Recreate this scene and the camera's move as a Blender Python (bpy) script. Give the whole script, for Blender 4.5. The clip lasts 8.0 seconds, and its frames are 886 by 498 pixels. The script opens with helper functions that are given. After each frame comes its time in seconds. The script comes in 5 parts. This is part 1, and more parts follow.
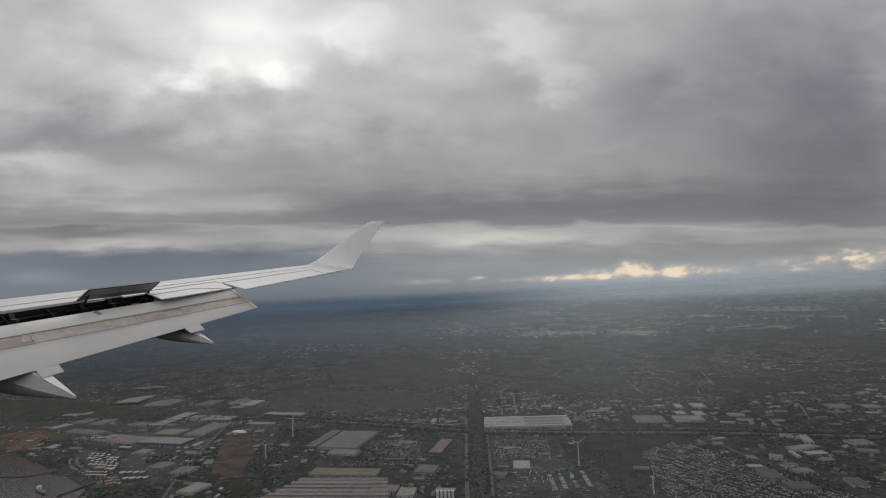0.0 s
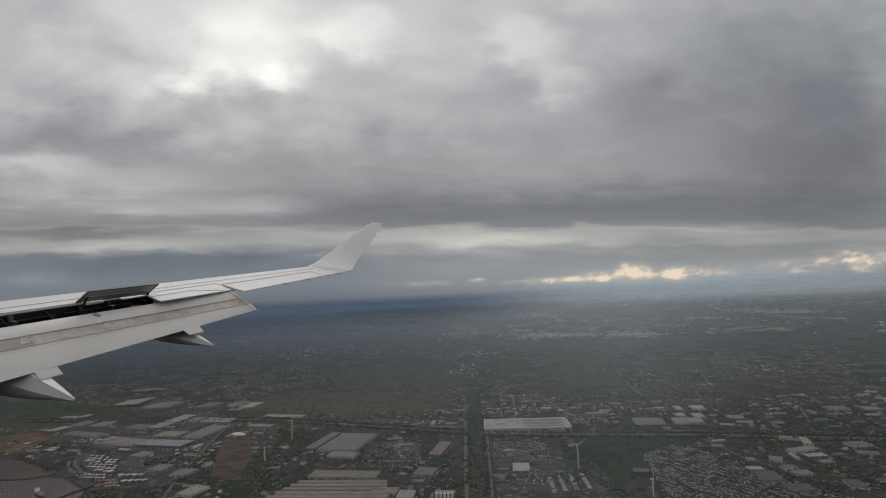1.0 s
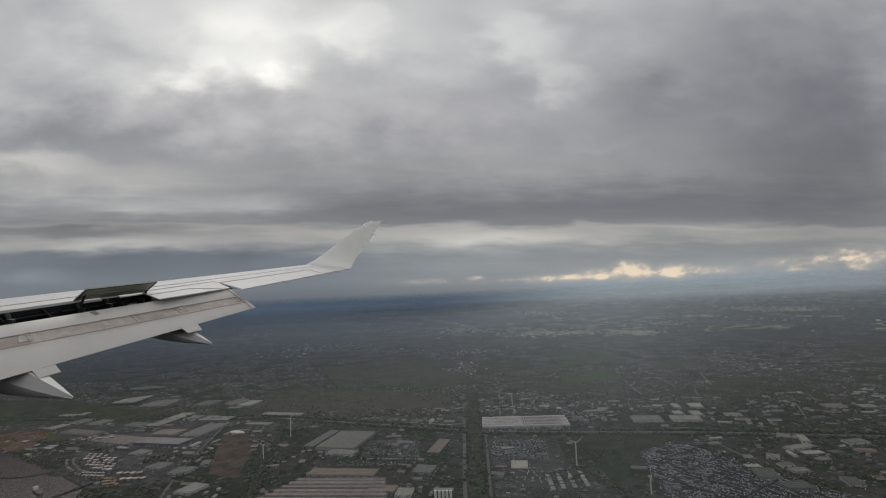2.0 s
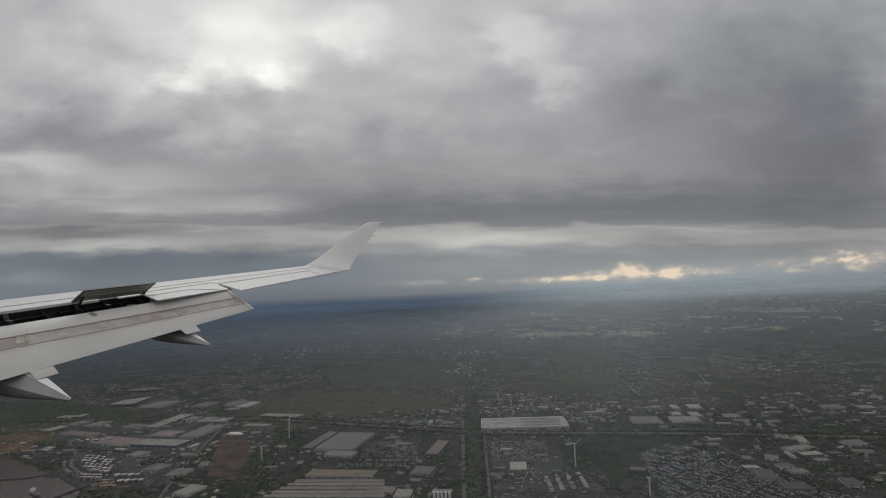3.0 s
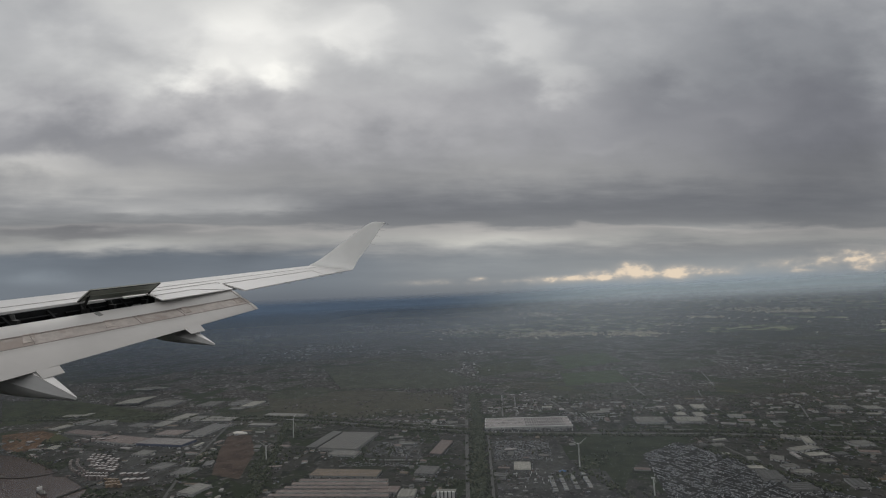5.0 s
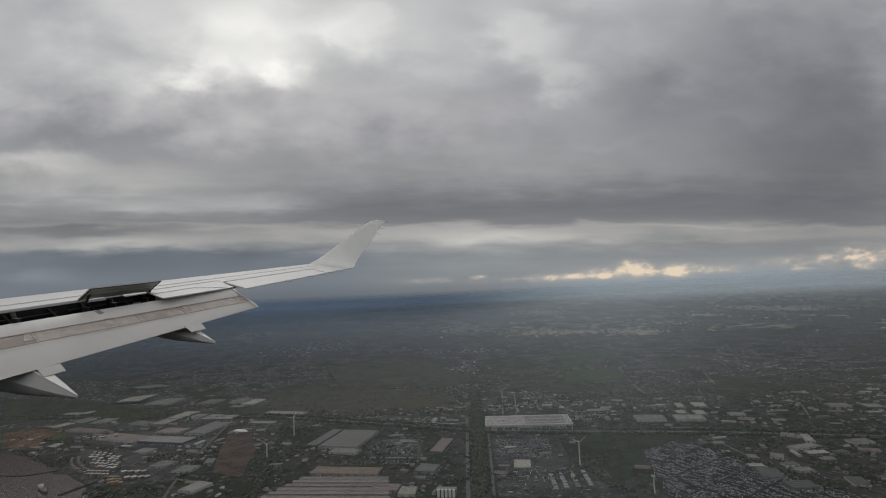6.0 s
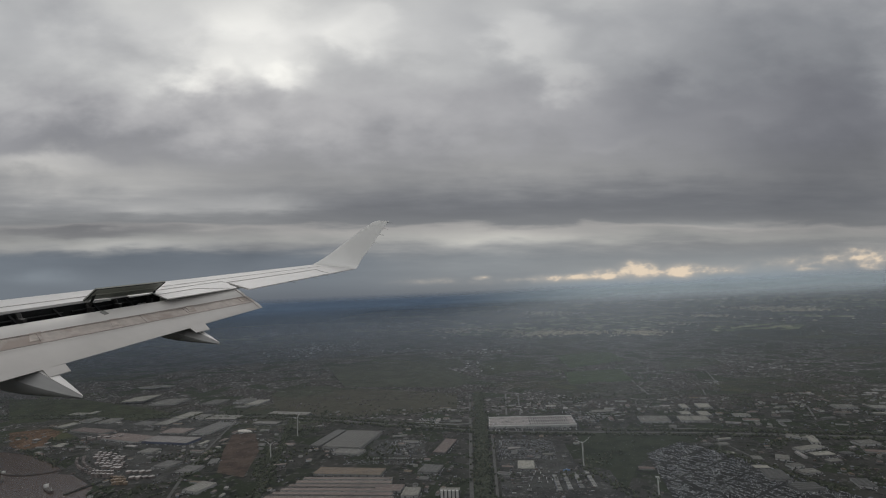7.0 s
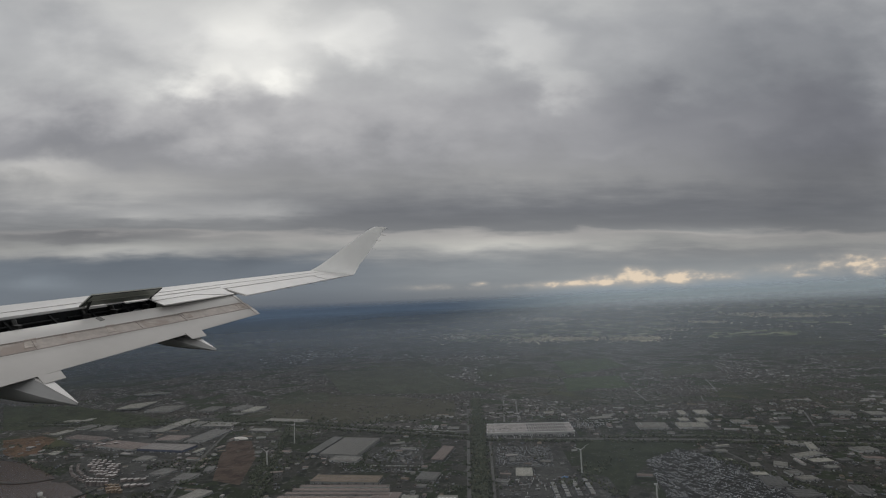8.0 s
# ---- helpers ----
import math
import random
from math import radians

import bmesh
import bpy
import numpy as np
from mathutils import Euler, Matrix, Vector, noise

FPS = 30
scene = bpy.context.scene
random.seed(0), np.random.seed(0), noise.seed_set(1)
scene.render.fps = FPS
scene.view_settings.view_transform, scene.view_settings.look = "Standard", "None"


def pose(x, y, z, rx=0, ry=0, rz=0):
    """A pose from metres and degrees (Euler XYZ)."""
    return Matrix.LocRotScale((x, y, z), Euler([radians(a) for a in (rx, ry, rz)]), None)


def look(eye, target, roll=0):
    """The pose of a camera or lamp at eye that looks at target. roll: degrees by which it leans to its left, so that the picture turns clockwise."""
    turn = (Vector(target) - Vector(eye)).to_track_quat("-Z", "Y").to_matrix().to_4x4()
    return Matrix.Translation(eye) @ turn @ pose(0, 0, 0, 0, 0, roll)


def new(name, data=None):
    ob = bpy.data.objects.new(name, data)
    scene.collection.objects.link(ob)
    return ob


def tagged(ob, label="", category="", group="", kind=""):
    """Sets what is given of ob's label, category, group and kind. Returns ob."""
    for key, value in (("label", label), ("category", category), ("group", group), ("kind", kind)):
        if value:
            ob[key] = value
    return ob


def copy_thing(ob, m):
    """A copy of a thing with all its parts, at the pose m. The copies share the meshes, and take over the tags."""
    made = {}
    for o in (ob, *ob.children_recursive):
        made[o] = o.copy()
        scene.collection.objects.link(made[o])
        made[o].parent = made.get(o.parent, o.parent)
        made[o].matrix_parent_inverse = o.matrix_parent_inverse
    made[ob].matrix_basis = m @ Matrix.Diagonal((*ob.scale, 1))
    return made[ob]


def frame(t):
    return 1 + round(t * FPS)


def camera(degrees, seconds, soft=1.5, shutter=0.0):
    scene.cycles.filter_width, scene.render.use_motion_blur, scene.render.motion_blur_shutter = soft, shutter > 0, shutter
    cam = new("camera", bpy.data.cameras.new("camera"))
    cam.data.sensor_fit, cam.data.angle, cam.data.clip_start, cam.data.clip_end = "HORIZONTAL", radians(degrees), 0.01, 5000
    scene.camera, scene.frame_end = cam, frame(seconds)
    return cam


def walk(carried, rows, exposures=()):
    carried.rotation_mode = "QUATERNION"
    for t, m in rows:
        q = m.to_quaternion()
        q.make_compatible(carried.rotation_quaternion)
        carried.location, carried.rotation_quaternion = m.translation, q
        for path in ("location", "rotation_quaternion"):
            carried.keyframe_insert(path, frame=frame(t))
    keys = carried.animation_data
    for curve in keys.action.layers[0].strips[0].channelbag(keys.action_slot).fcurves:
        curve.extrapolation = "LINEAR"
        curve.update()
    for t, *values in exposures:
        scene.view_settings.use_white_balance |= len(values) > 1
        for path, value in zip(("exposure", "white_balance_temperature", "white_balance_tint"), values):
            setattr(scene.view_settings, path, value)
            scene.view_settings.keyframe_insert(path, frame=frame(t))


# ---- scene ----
# The place is taken as the aircraft carries it along: the wing stands beside the cabin window, the land lies 640 m below.
EYE = 640.0
TILT, LEAN = 6.1, 2.6
cam = camera(85.0, 8.0, soft=1.1)
# seconds, yaw, pitch: the slight sway of the window seat
SWAY = [
    (0.0, 0.067, -0.161), (0.5, 0.04, -0.08), (1.0, 0.0, 0.067), (1.5, -0.067, -0.214), (3.0, -0.308, -0.04), (3.5, -0.228, -0.281), (4.0, 0.0, 0.0),
    (4.5, 0.107, 0.0), (6.0, 0.174, -0.254), (6.5, 0.362, -0.335), (7.0, 0.563, -0.161), (7.5, 0.563, 0.375), (8.0, 0.295, 0.549),
]
walk(cam, [(t, pose(0, 0, EYE, 90 + TILT + pitch, LEAN, yaw)) for t, yaw, pitch in SWAY], [(0.0, 0.10), (3.0, 0.02), (5.0, 0.0), (8.0, -0.06)])


# ---- node helpers ----
def lin(r, g, b):
    """8-bit display colour to linear."""
    return tuple(((c / 255 + 0.055) / 1.055) ** 2.4 if c > 10 else c / 255 / 12.92 for c in (r, g, b)) + (1.0,)


class Graph:
    """A short way to write a node tree."""

    def __init__(self, tree):
        self.tree = tree

    def node(self, kind):
        return self.tree.nodes.new(kind)

    def put(self, socket, value):
        if isinstance(value, bpy.types.NodeSocket):
            self.tree.links.new(value, socket)
        elif value is not None:
            socket.default_value = value

    def math(self, op, a, b=None, c=None, clamp=False):
        n = self.node("ShaderNodeMath")
        n.operation, n.use_clamp = op, clamp
        for socket, value in zip(n.inputs, (a, b, c)):
            self.put(socket, value)
        return n.outputs[0]

    def smooth(self, x, lo, hi, out_lo=0.0, out_hi=1.0):
        n = self.node("ShaderNodeMapRange")
        n.interpolation_type = "SMOOTHSTEP"
        for socket, value in zip(n.inputs, (x, lo, hi, out_lo, out_hi)):
            self.put(socket, value)
        return n.outputs[0]

    def bell(self, x, centre, width):
        d = self.math("DIVIDE", self.math("SUBTRACT", x, centre), width)
        return self.math("POWER", 2.71828, self.math("MULTIPLY", self.math("MULTIPLY", d, d), -1.0))

    def vec(self, x, y, z):
        n = self.node("ShaderNodeCombineXYZ")
        for socket, value in zip(n.inputs, (x, y, z)):
            self.put(socket, value)
        return n.outputs[0]

    def noise(self, v, scale, detail=4.0, rough=0.5, distort=0.0):
        n = self.node("ShaderNodeTexNoise")
        self.put(n.inputs["Vector"], v)
        for key, value in (("Scale", scale), ("Detail", detail), ("Roughness", rough), ("Distortion", distort)):
            n.inputs[key].default_value = value
        return n.outputs["Fac"]

    def cells(self, v, scale, feature="F1", out="Color"):
        n = self.node("ShaderNodeTexVoronoi")
        n.feature = feature
        self.put(n.inputs["Vector"], v)
        n.inputs["Scale"].default_value = scale
        return n.outputs[out]

    def ramp(self, x, stops, mode="LINEAR"):
        n = self.node("ShaderNodeValToRGB")
        n.color_ramp.interpolation = mode
        for i, (at, colour) in enumerate(stops):
            e = n.color_ramp.elements[i] if i < 2 else n.color_ramp.elements.new(at)
            e.position, e.color = at, colour if len(colour) == 4 else (*colour, 1.0)
        self.put(n.inputs[0], x)
        return n.outputs[0]

    def mix(self, fac, a, b, mode="MIX"):
        n = self.node("ShaderNodeMix")
        n.data_type, n.blend_type = "RGBA", mode
        self.put(n.inputs[0], fac)
        for socket, value in ((n.inputs[6], a), (n.inputs[7], b)):
            self.put(socket, (*value, 1.0) if isinstance(value, tuple) and len(value) == 3 else value)
        return n.outputs[2]

    def split(self, v):
        n = self.node("ShaderNodeSeparateXYZ")
        self.put(n.inputs[0], v)
        return n.outputs[0], n.outputs[1], n.outputs[2]


# ---- sky: a heavy overcast deck over a clear strip at the horizon ----
world = bpy.data.worlds.new("overcast")
scene.world = world
world.use_nodes = True
g = Graph(world.node_tree)
for n in list(world.node_tree.nodes):
    world.node_tree.nodes.remove(n)
way = g.node("ShaderNodeTexCoord").outputs["Generated"]
dx, dy, dz = g.split(way)
# the cloud wall that the window looks at: across and up, as tangents from straight ahead
ahead = g.math("MAXIMUM", g.math("ABSOLUTE", dy), 0.3)
ax = g.math("DIVIDE", dx, ahead)
level = g.math("DIVIDE", dz, ahead)
up = g.math("ADD", level, g.math("MULTIPLY", ax, 0.045))
# swirl: lumps overhead, long layers lower down
lump = g.noise(g.vec(g.math("MULTIPLY", ax, 3.2), g.math("MULTIPLY", up, 6.0), 2.3), 1.0, 7.0, 0.5, 0.15)
lump2 = g.noise(g.vec(g.math("MULTIPLY", ax, 7.0), g.math("MULTIPLY", up, 12.0), 8.1), 1.0, 6.0, 0.5, 0.1)
lump3 = g.noise(g.vec(g.math("MULTIPLY", ax, 17.0), g.math("MULTIPLY", up, 26.0), 3.4), 1.0, 5.0, 0.5, 0.2)
layer = g.noise(g.vec(g.math("MULTIPLY", ax, 4.5), g.math("MULTIPLY", up, 24.0), 5.2), 1.0, 6.0, 0.5, 0.3)
layer2 = g.noise(g.vec(g.math("MULTIPLY", ax, 8.0), g.math("MULTIPLY", up, 60.0), 1.2), 1.0, 5.0, 0.55, 0.1)
high = g.smooth(up, 0.16, 0.34)
ax_w = g.math("ADD", ax, g.math("ADD", g.math("MULTIPLY", g.math("SUBTRACT", lump, 0.5), 0.26), g.math("ADD", g.math("MULTIPLY", g.math("SUBTRACT", lump2, 0.5), 0.13), g.math("MULTIPLY", g.math("SUBTRACT", lump3, 0.5), 0.05))))
bend = g.math("ADD", g.math("MULTIPLY", g.math("SUBTRACT", lump2, 0.5), 0.16), g.math("MULTIPLY", g.math("SUBTRACT", lump, 0.5), 0.12))
ripple = g.math("MULTIPLY", g.smooth(up, 0.02, 0.10), g.math("ADD", g.math("MULTIPLY", g.math("SUBTRACT", layer, 0.5), 0.045), g.math("MULTIPLY", g.math("SUBTRACT", layer2, 0.5), 0.018)))
up_w = g.math("ADD", up, g.math("ADD", g.math("MULTIPLY", bend, high), g.math("MULTIPLY", ripple, g.math("SUBTRACT", 1.2, high))))
base = g.ramp(g.math("MULTIPLY", up_w, 1 / 0.8), [
    (0.0, lin(92, 99, 107)), (0.045, lin(108, 113, 119)), (0.10, lin(110, 114, 119)), (0.135, lin(122, 123, 125)), (0.158, lin(137, 137, 136)), (0.188, lin(142, 140, 139)),
    (0.200, lin(114, 115, 117)), (0.25, lin(115, 116, 119)), (0.33, lin(132, 132, 133)), (0.43, lin(138, 138, 141)), (0.52, lin(144, 144, 147)), (0.62, lin(153, 154, 156)),
    (0.76, lin(160, 161, 163)), (0.86, lin(164, 165, 166)), (1.0, lin(146, 147, 149))])
# rain hanging under the deck towards the left
rain = g.math("MULTIPLY", g.smooth(ax, 0.02, -0.30), g.smooth(up_w, 0.108, 0.085))
base = g.mix(g.math("MULTIPLY", rain, 0.8), base, lin(93, 101, 111))
# thin and thick places in the deck: across, up, half widths, stops
THIN = [(-0.385, 0.575, 0.20, 0.12, 0.75), (-0.471, 0.477, 0.073, 0.05, 0.45), (-0.325, 0.49, 0.06, 0.045, 0.45), (-0.151, 0.593, 0.085, 0.07, 0.5), (0.19, 0.57, 0.095, 0.08, 0.46),
        (0.28, 0.474, 0.08, 0.045, 0.36), (-0.632, 0.555, 0.148, 0.158, 0.3), (-0.861, 0.465, 0.11, 0.077, 0.12), (0.018, 0.503, 0.147, 0.104, 0.15), (-0.88, 0.289, 0.15, 0.028, 0.7),
        (-0.743, 0.222, 0.27, 0.043, 0.3), (-0.411, 0.198, 0.17, 0.015, 0.7), (-0.636, 0.192, 0.071, 0.012, 0.4), (0.107, 0.126, 0.20, 0.024, 0.65), (-0.681, 0.114, 0.15, 0.012, 0.6),
        (0.545, 0.158, 0.177, 0.01, 0.45), (0.186, 0.252, 0.179, 0.049, 0.12), (0.653, 0.382, 0.085, 0.031, 0.2), (0.371, 0.332, 0.084, 0.019, 0.18)]
THICK = [(-0.796, 0.358, 0.169, 0.048, -0.4), (-0.531, 0.326, 0.24, 0.037, -0.22), (-0.147, 0.289, 0.263, 0.074, -0.2), (-0.05, 0.186, 0.33, 0.034, -0.42), (0.5, 0.426, 0.109, 0.051, -0.3),
         (0.628, 0.49, 0.073, 0.156, -0.22), (0.851, 0.326, 0.22, 0.17, -0.6), (0.443, 0.20, 0.32, 0.04, -0.36), (-0.868, 0.627, 0.074, 0.066, -0.15), (0.82, 0.58, 0.32, 0.22, -0.7),
         (-0.78, 0.141, 0.24, 0.013, -0.95), (-0.563, 0.091, 0.352, 0.009, -0.1)]
BROAD = [(-0.253, 0.395, 0.278, 0.089, 0.3), (0.441, 0.445, 0.103, 0.096, -0.25), (0.735, 0.264, 0.227, 0.124, -0.27), (0.927, 0.439, 0.073, 0.064, -0.25), (-0.696, 0.24, 0.25, 0.044, 0.36), (0.074, 0.295, 0.084, 0.087, 0.18), (-0.518, 0.607, 0.068, 0.059, -0.18), (-0.034, 0.58, 0.068, 0.099, 0.2), (0.271, 0.626, 0.093, 0.053, -0.18), (0.79, 0.515, 0.073, 0.052, 0.15), (-0.843, 0.047, 0.064, 0.016, 0.4), (0.371, 0.338, 0.108, 0.037, -0.15), (-0.692, 0.075, 0.222, 0.028, -0.32), (-0.411, 0.094, 0.07, 0.031, -0.3), (0.081, 0.082, 0.164, 0.04, 0.28), (-0.166, 0.032, 0.14, 0.023, 0.08)]
stops = 0.0
for cx, cy, wx, wy, amp in THIN + THICK + BROAD:
    spot = g.math("MULTIPLY", g.bell(ax_w, cx, wx), g.bell(up_w, cy, wy))
    # thin places in the high deck have a clear rim
    spot = g.smooth(spot, 0.04, 0.92) if amp >= 0.35 and cy > 0.4 else spot
    stops = g.math("ADD", stops, g.math("MULTIPLY", spot, amp))
grain = g.math("ADD", g.math("MULTIPLY", g.math("SUBTRACT", lump2, 0.5), g.math("MULTIPLY", high, 0.55)), g.math("MULTIPLY", g.math("SUBTRACT", layer, 0.5), g.smooth(up, 0.15, 0.40, 0.5, 0.05)))
grain = g.math("ADD", grain, g.math("MULTIPLY", g.math("SUBTRACT", layer2, 0.5), g.smooth(up, 0.15, 0.36, 0.55, 0.0)))
grain = g.math("ADD", grain, g.math("MULTIPLY", g.math("SUBTRACT", lump, 0.5), g.math("MULTIPLY", high, 0.7)))
stops = g.math("ADD", stops, g.math("MULTIPLY", grain, g.smooth(up, 0.03, 0.12, 0.35, 1.0)))
# the unseen deck behind the seat is brightened to light the winglet; thin cloud is a little warmer than thick
stops = g.math("ADD", stops, g.smooth(dy, 0.45, -0.5, 0.0, 0.66))
cloud = g.mix(1.0, base, g.vec(*(g.math("POWER", 2.0, g.math("MULTIPLY", stops, k)) for k in (1.03, 1.0, 0.91))), "MULTIPLY")
# clear strip towards the right, and sunlit cumulus far off
gap = g.math("MULTIPLY", g.math("MULTIPLY", g.smooth(ax, 0.05, 0.34), g.smooth(ax, 0.95, 0.6, 0.55, 1.0)), g.smooth(level, 0.10, 0.025))
open_air = g.ramp(g.math("MULTIPLY", level, 10.0), [(0.0, lin(113, 127, 141)), (0.2, lin(127, 137, 145)), (0.5, lin(136, 139, 141)), (1.0, lin(134, 135, 136))])
cloud = g.mix(g.math("MULTIPLY", gap, 0.8), cloud, open_air)
PUFFS = [(0.395, 0.0408, 0.029, 0.0164, 1.0), (0.483, 0.0345, 0.033, 0.0128, 0.95), (0.324, 0.0358, 0.029, 0.0105, 0.8), (0.236, 0.0328, 0.041, 0.007, 0.75), (0.16, 0.0327, 0.041, 0.0047, 0.6),
         (0.57, 0.0328, 0.058, 0.007, 0.5), (0.877, 0.0412, 0.047, 0.0164, 0.75), (0.746, 0.0283, 0.047, 0.0058, 0.35), (0.073, 0.0402, 0.014, 0.0047, 0.55), (-0.038, 0.0382, 0.052, 0.007, 0.3), (0.36, 0.0325, 0.17, 0.008, 0.75), (0.56, 0.036, 0.10, 0.010, 0.5), (0.70, 0.042, 0.09, 0.012, 0.4), (0.86, 0.046, 0.09, 0.020, 0.6)]
curl = g.noise(g.vec(g.math("MULTIPLY", ax, 38.0), g.math("MULTIPLY", level, 70.0), 1.7), 1.0, 4.0, 0.5)
curl_big = g.noise(g.vec(g.math("MULTIPLY", ax, 17.0), g.math("MULTIPLY", level, 40.0), 4.7), 1.0, 4.0, 0.5)
mass = 0.0
for cx, cy, wx, wy, amp in PUFFS:
    mass = g.math("MAXIMUM", mass, g.math("MULTIPLY", g.math("MULTIPLY", g.bell(ax, cx, wx * 1.45), g.bell(level, cy, wy * 1.2)), amp))
mass = g.math("ADD", mass, g.math("MULTIPLY", g.math("MINIMUM", mass, 0.5), g.math("ADD", g.math("MULTIPLY", g.math("SUBTRACT", curl, 0.5), 1.5), g.math("MULTIPLY", g.math("SUBTRACT", curl_big, 0.5), 2.2))))
sunny = g.smooth(g.math("ADD", mass, g.math("ADD", g.math("MULTIPLY", g.math("SUBTRACT", curl, 0.5), 1.6), g.math("MULTIPLY", g.math("SUBTRACT", curl_big, 0.5), 0.8))), 0.40, 1.15)
warm = g.mix(sunny, lin(158, 153, 148), lin(212, 194, 172))
cloud = g.mix(g.math("MULTIPLY", g.smooth(mass, 0.02, 0.8), 0.85), cloud, warm)
# rain down to the horizon towards the left
shower = g.math("MULTIPLY", g.smooth(ax, 0.06, -0.34), g.smooth(level, 0.050, 0.0))
cloud = g.mix(g.math("MULTIPLY", shower, 0.95), cloud, lin(78, 86, 97))
cloud = g.mix(g.smooth(level, -0.003, -0.02), cloud, lin(84, 92, 102))
cloud = g.mix(1.0, cloud, (1.002, 1.0, 0.990), "MULTIPLY")
sky = g.node("ShaderNodeTexSky")
sky.sky_type, sky.sun_disc, sky.sun_elevation, sky.sun_rotation = "NISHITA", False, radians(42), radians(-22)
clear = g.node("ShaderNodeBackground")
g.put(clear.inputs[0], sky.outputs[0]); clear.inputs[1].default_value = 0.06
over = g.node("ShaderNodeBackground")
g.put(over.inputs[0], cloud); over.inputs[1].default_value = 1.33
both = g.node("ShaderNodeMixShader")
both.inputs[0].default_value = 0.96
world.node_tree.links.new(clear.outputs[0], both.inputs[1])
world.node_tree.links.new(over.outputs[0], both.inputs[2])
world.node_tree.links.new(both.outputs[0], g.node("ShaderNodeOutputWorld").inputs[0])

# the sun, spread wide by the cloud
lamp = bpy.data.lights.new("sun", "SUN")
lamp.energy, lamp.angle, lamp.color = 0.45, radians(35), (1.0, 0.97, 0.93)
sun = new("sun", lamp)
sun.matrix_world = look((-1500, 3700, 4200), (0, 0, 0))


# distant towns, some given sunlit roof colours: plan place, half widths, count
FAR_TOWNS = [(1565, 8317, 494, 743, 70), (2903, 7555, 365, 508, 50), (376, 9757, 520, 1027, 40), (350, 5895, 418, 245, 50), (-723, 6424, 411, 291, 30), (-4061, 11126, 656, 662, 24),
             (3349, 16552, 896, 1990, 24), (13066, 25822, 2026, 4969, 26), (8301, 11652, 594, 731, 40), (8666, 13716, 934, 2067, 30), (5845, 10993, 303, 649, 16), (13011, 16587, 861, 3063, 24),
             (4950, 5781, 76, 177, 8), (2466, 3780, 93, 149, 10), (208, 4514, 210, 286, 40), (-1897, 7246, 600, 943, 40), (-1268, 12753, 1177, 1773, 26), (3874, 9474, 620, 805, 20), (2190, 7950, 420, 430, 36), (1050, 9150, 480, 620, 26)]

# ---- materials ----
def material(name, colour, rough=0.6, metal=0.0, grain=4.0, vary=0.12, stain=0.5, stain_colour=None, stain_cut=(0.55, 0.75), bump=0.0, by_object=0.0, by_island=0.0, gloss=0.5):
    """Base colour broken up by fine grain and larger stains, at real-world size."""
    m = bpy.data.materials.new(name)
    m.use_nodes = True
    q = Graph(m.node_tree)
    b = m.node_tree.nodes["Principled BSDF"]
    at = q.node("ShaderNodeTexCoord").outputs["Object"]
    col = q.mix(q.smooth(q.noise(at, grain, 5.0, 0.6), 0.3, 0.7), tuple(c * (1 - vary) for c in colour), tuple(min(1.0, c * (1 + vary)) for c in colour))
    if stain_colour:
        col = q.mix(q.math("MULTIPLY", q.smooth(q.noise(at, grain * 0.23, 4.0, 0.6, 0.6), *stain_cut), stain), col, stain_colour)
    if by_object or by_island:
        rnd = q.node("ShaderNodeObjectInfo").outputs["Random"] if by_object else q.node("ShaderNodeNewGeometry").outputs["Random Per Island"]
        k = by_object or by_island
        f = q.smooth(rnd, 0.0, 1.0, 1 - k, 1 + k)
        col = q.mix(1.0, col, q.vec(f, f, f), "MULTIPLY")
    q.put(b.inputs["Base Color"], col)
    b.inputs["Roughness"].default_value, b.inputs["Metallic"].default_value = rough, metal
    b.inputs["Specular IOR Level"].default_value = gloss
    if bump:
        bm_node = q.node("ShaderNodeBump")
        bm_node.inputs["Strength"].default_value = bump
        bm_node.inputs["Distance"].default_value = 0.02
        q.put(bm_node.inputs["Height"], q.noise(at, grain * 2, 4.0))
        m.node_tree.links.new(bm_node.outputs[0], b.inputs["Normal"])
    return m


def earthen(name, colour, spread=0.35, specks=0.0, speck_colour=(0.3, 0.29, 0.28), tint=None):
    """Open ground seen from high up: broad stains, patches, tracks and small litter."""
    m = bpy.data.materials.new(name)
    m.use_nodes = True
    q = Graph(m.node_tree)
    b = m.node_tree.nodes["Principled BSDF"]
    at_ = q.node("ShaderNodeTexCoord").outputs["Object"]
    col = q.mix(q.smooth(q.noise(at_, 0.012, 5.0, 0.6, 0.4), 0.35, 0.65), tuple(c * (1 - spread) for c in colour), tuple(c * (1 + spread) for c in colour))
    col = q.mix(q.math("MULTIPLY", q.smooth(q.noise(at_, 0.035, 4.0, 0.6, 0.8), 0.52, 0.66), 0.6), col, tint or tuple(c * 0.6 for c in colour))
    f = q.smooth(q.noise(at_, 0.25, 4.0, 0.65), 0.3, 0.7, 0.7, 1.3)
    col = q.mix(1.0, col, q.vec(f, f, f), "MULTIPLY")
    if specks:
        col = q.mix(q.smooth(q.split(q.cells(at_, 0.11))[0], 1.0 - specks, 1.0), col, speck_colour)
    q.put(b.inputs["Base Color"], col)
    b.inputs["Roughness"].default_value = 0.95
    b.inputs["Specular IOR Level"].default_value = 0.15
    return m


# haze painted on see-through sheets: radius of each veil, most that it hides, metres of air that hide two thirds of
# that, colour, least
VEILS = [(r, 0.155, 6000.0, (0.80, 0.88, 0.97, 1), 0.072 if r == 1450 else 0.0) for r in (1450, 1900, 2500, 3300)]
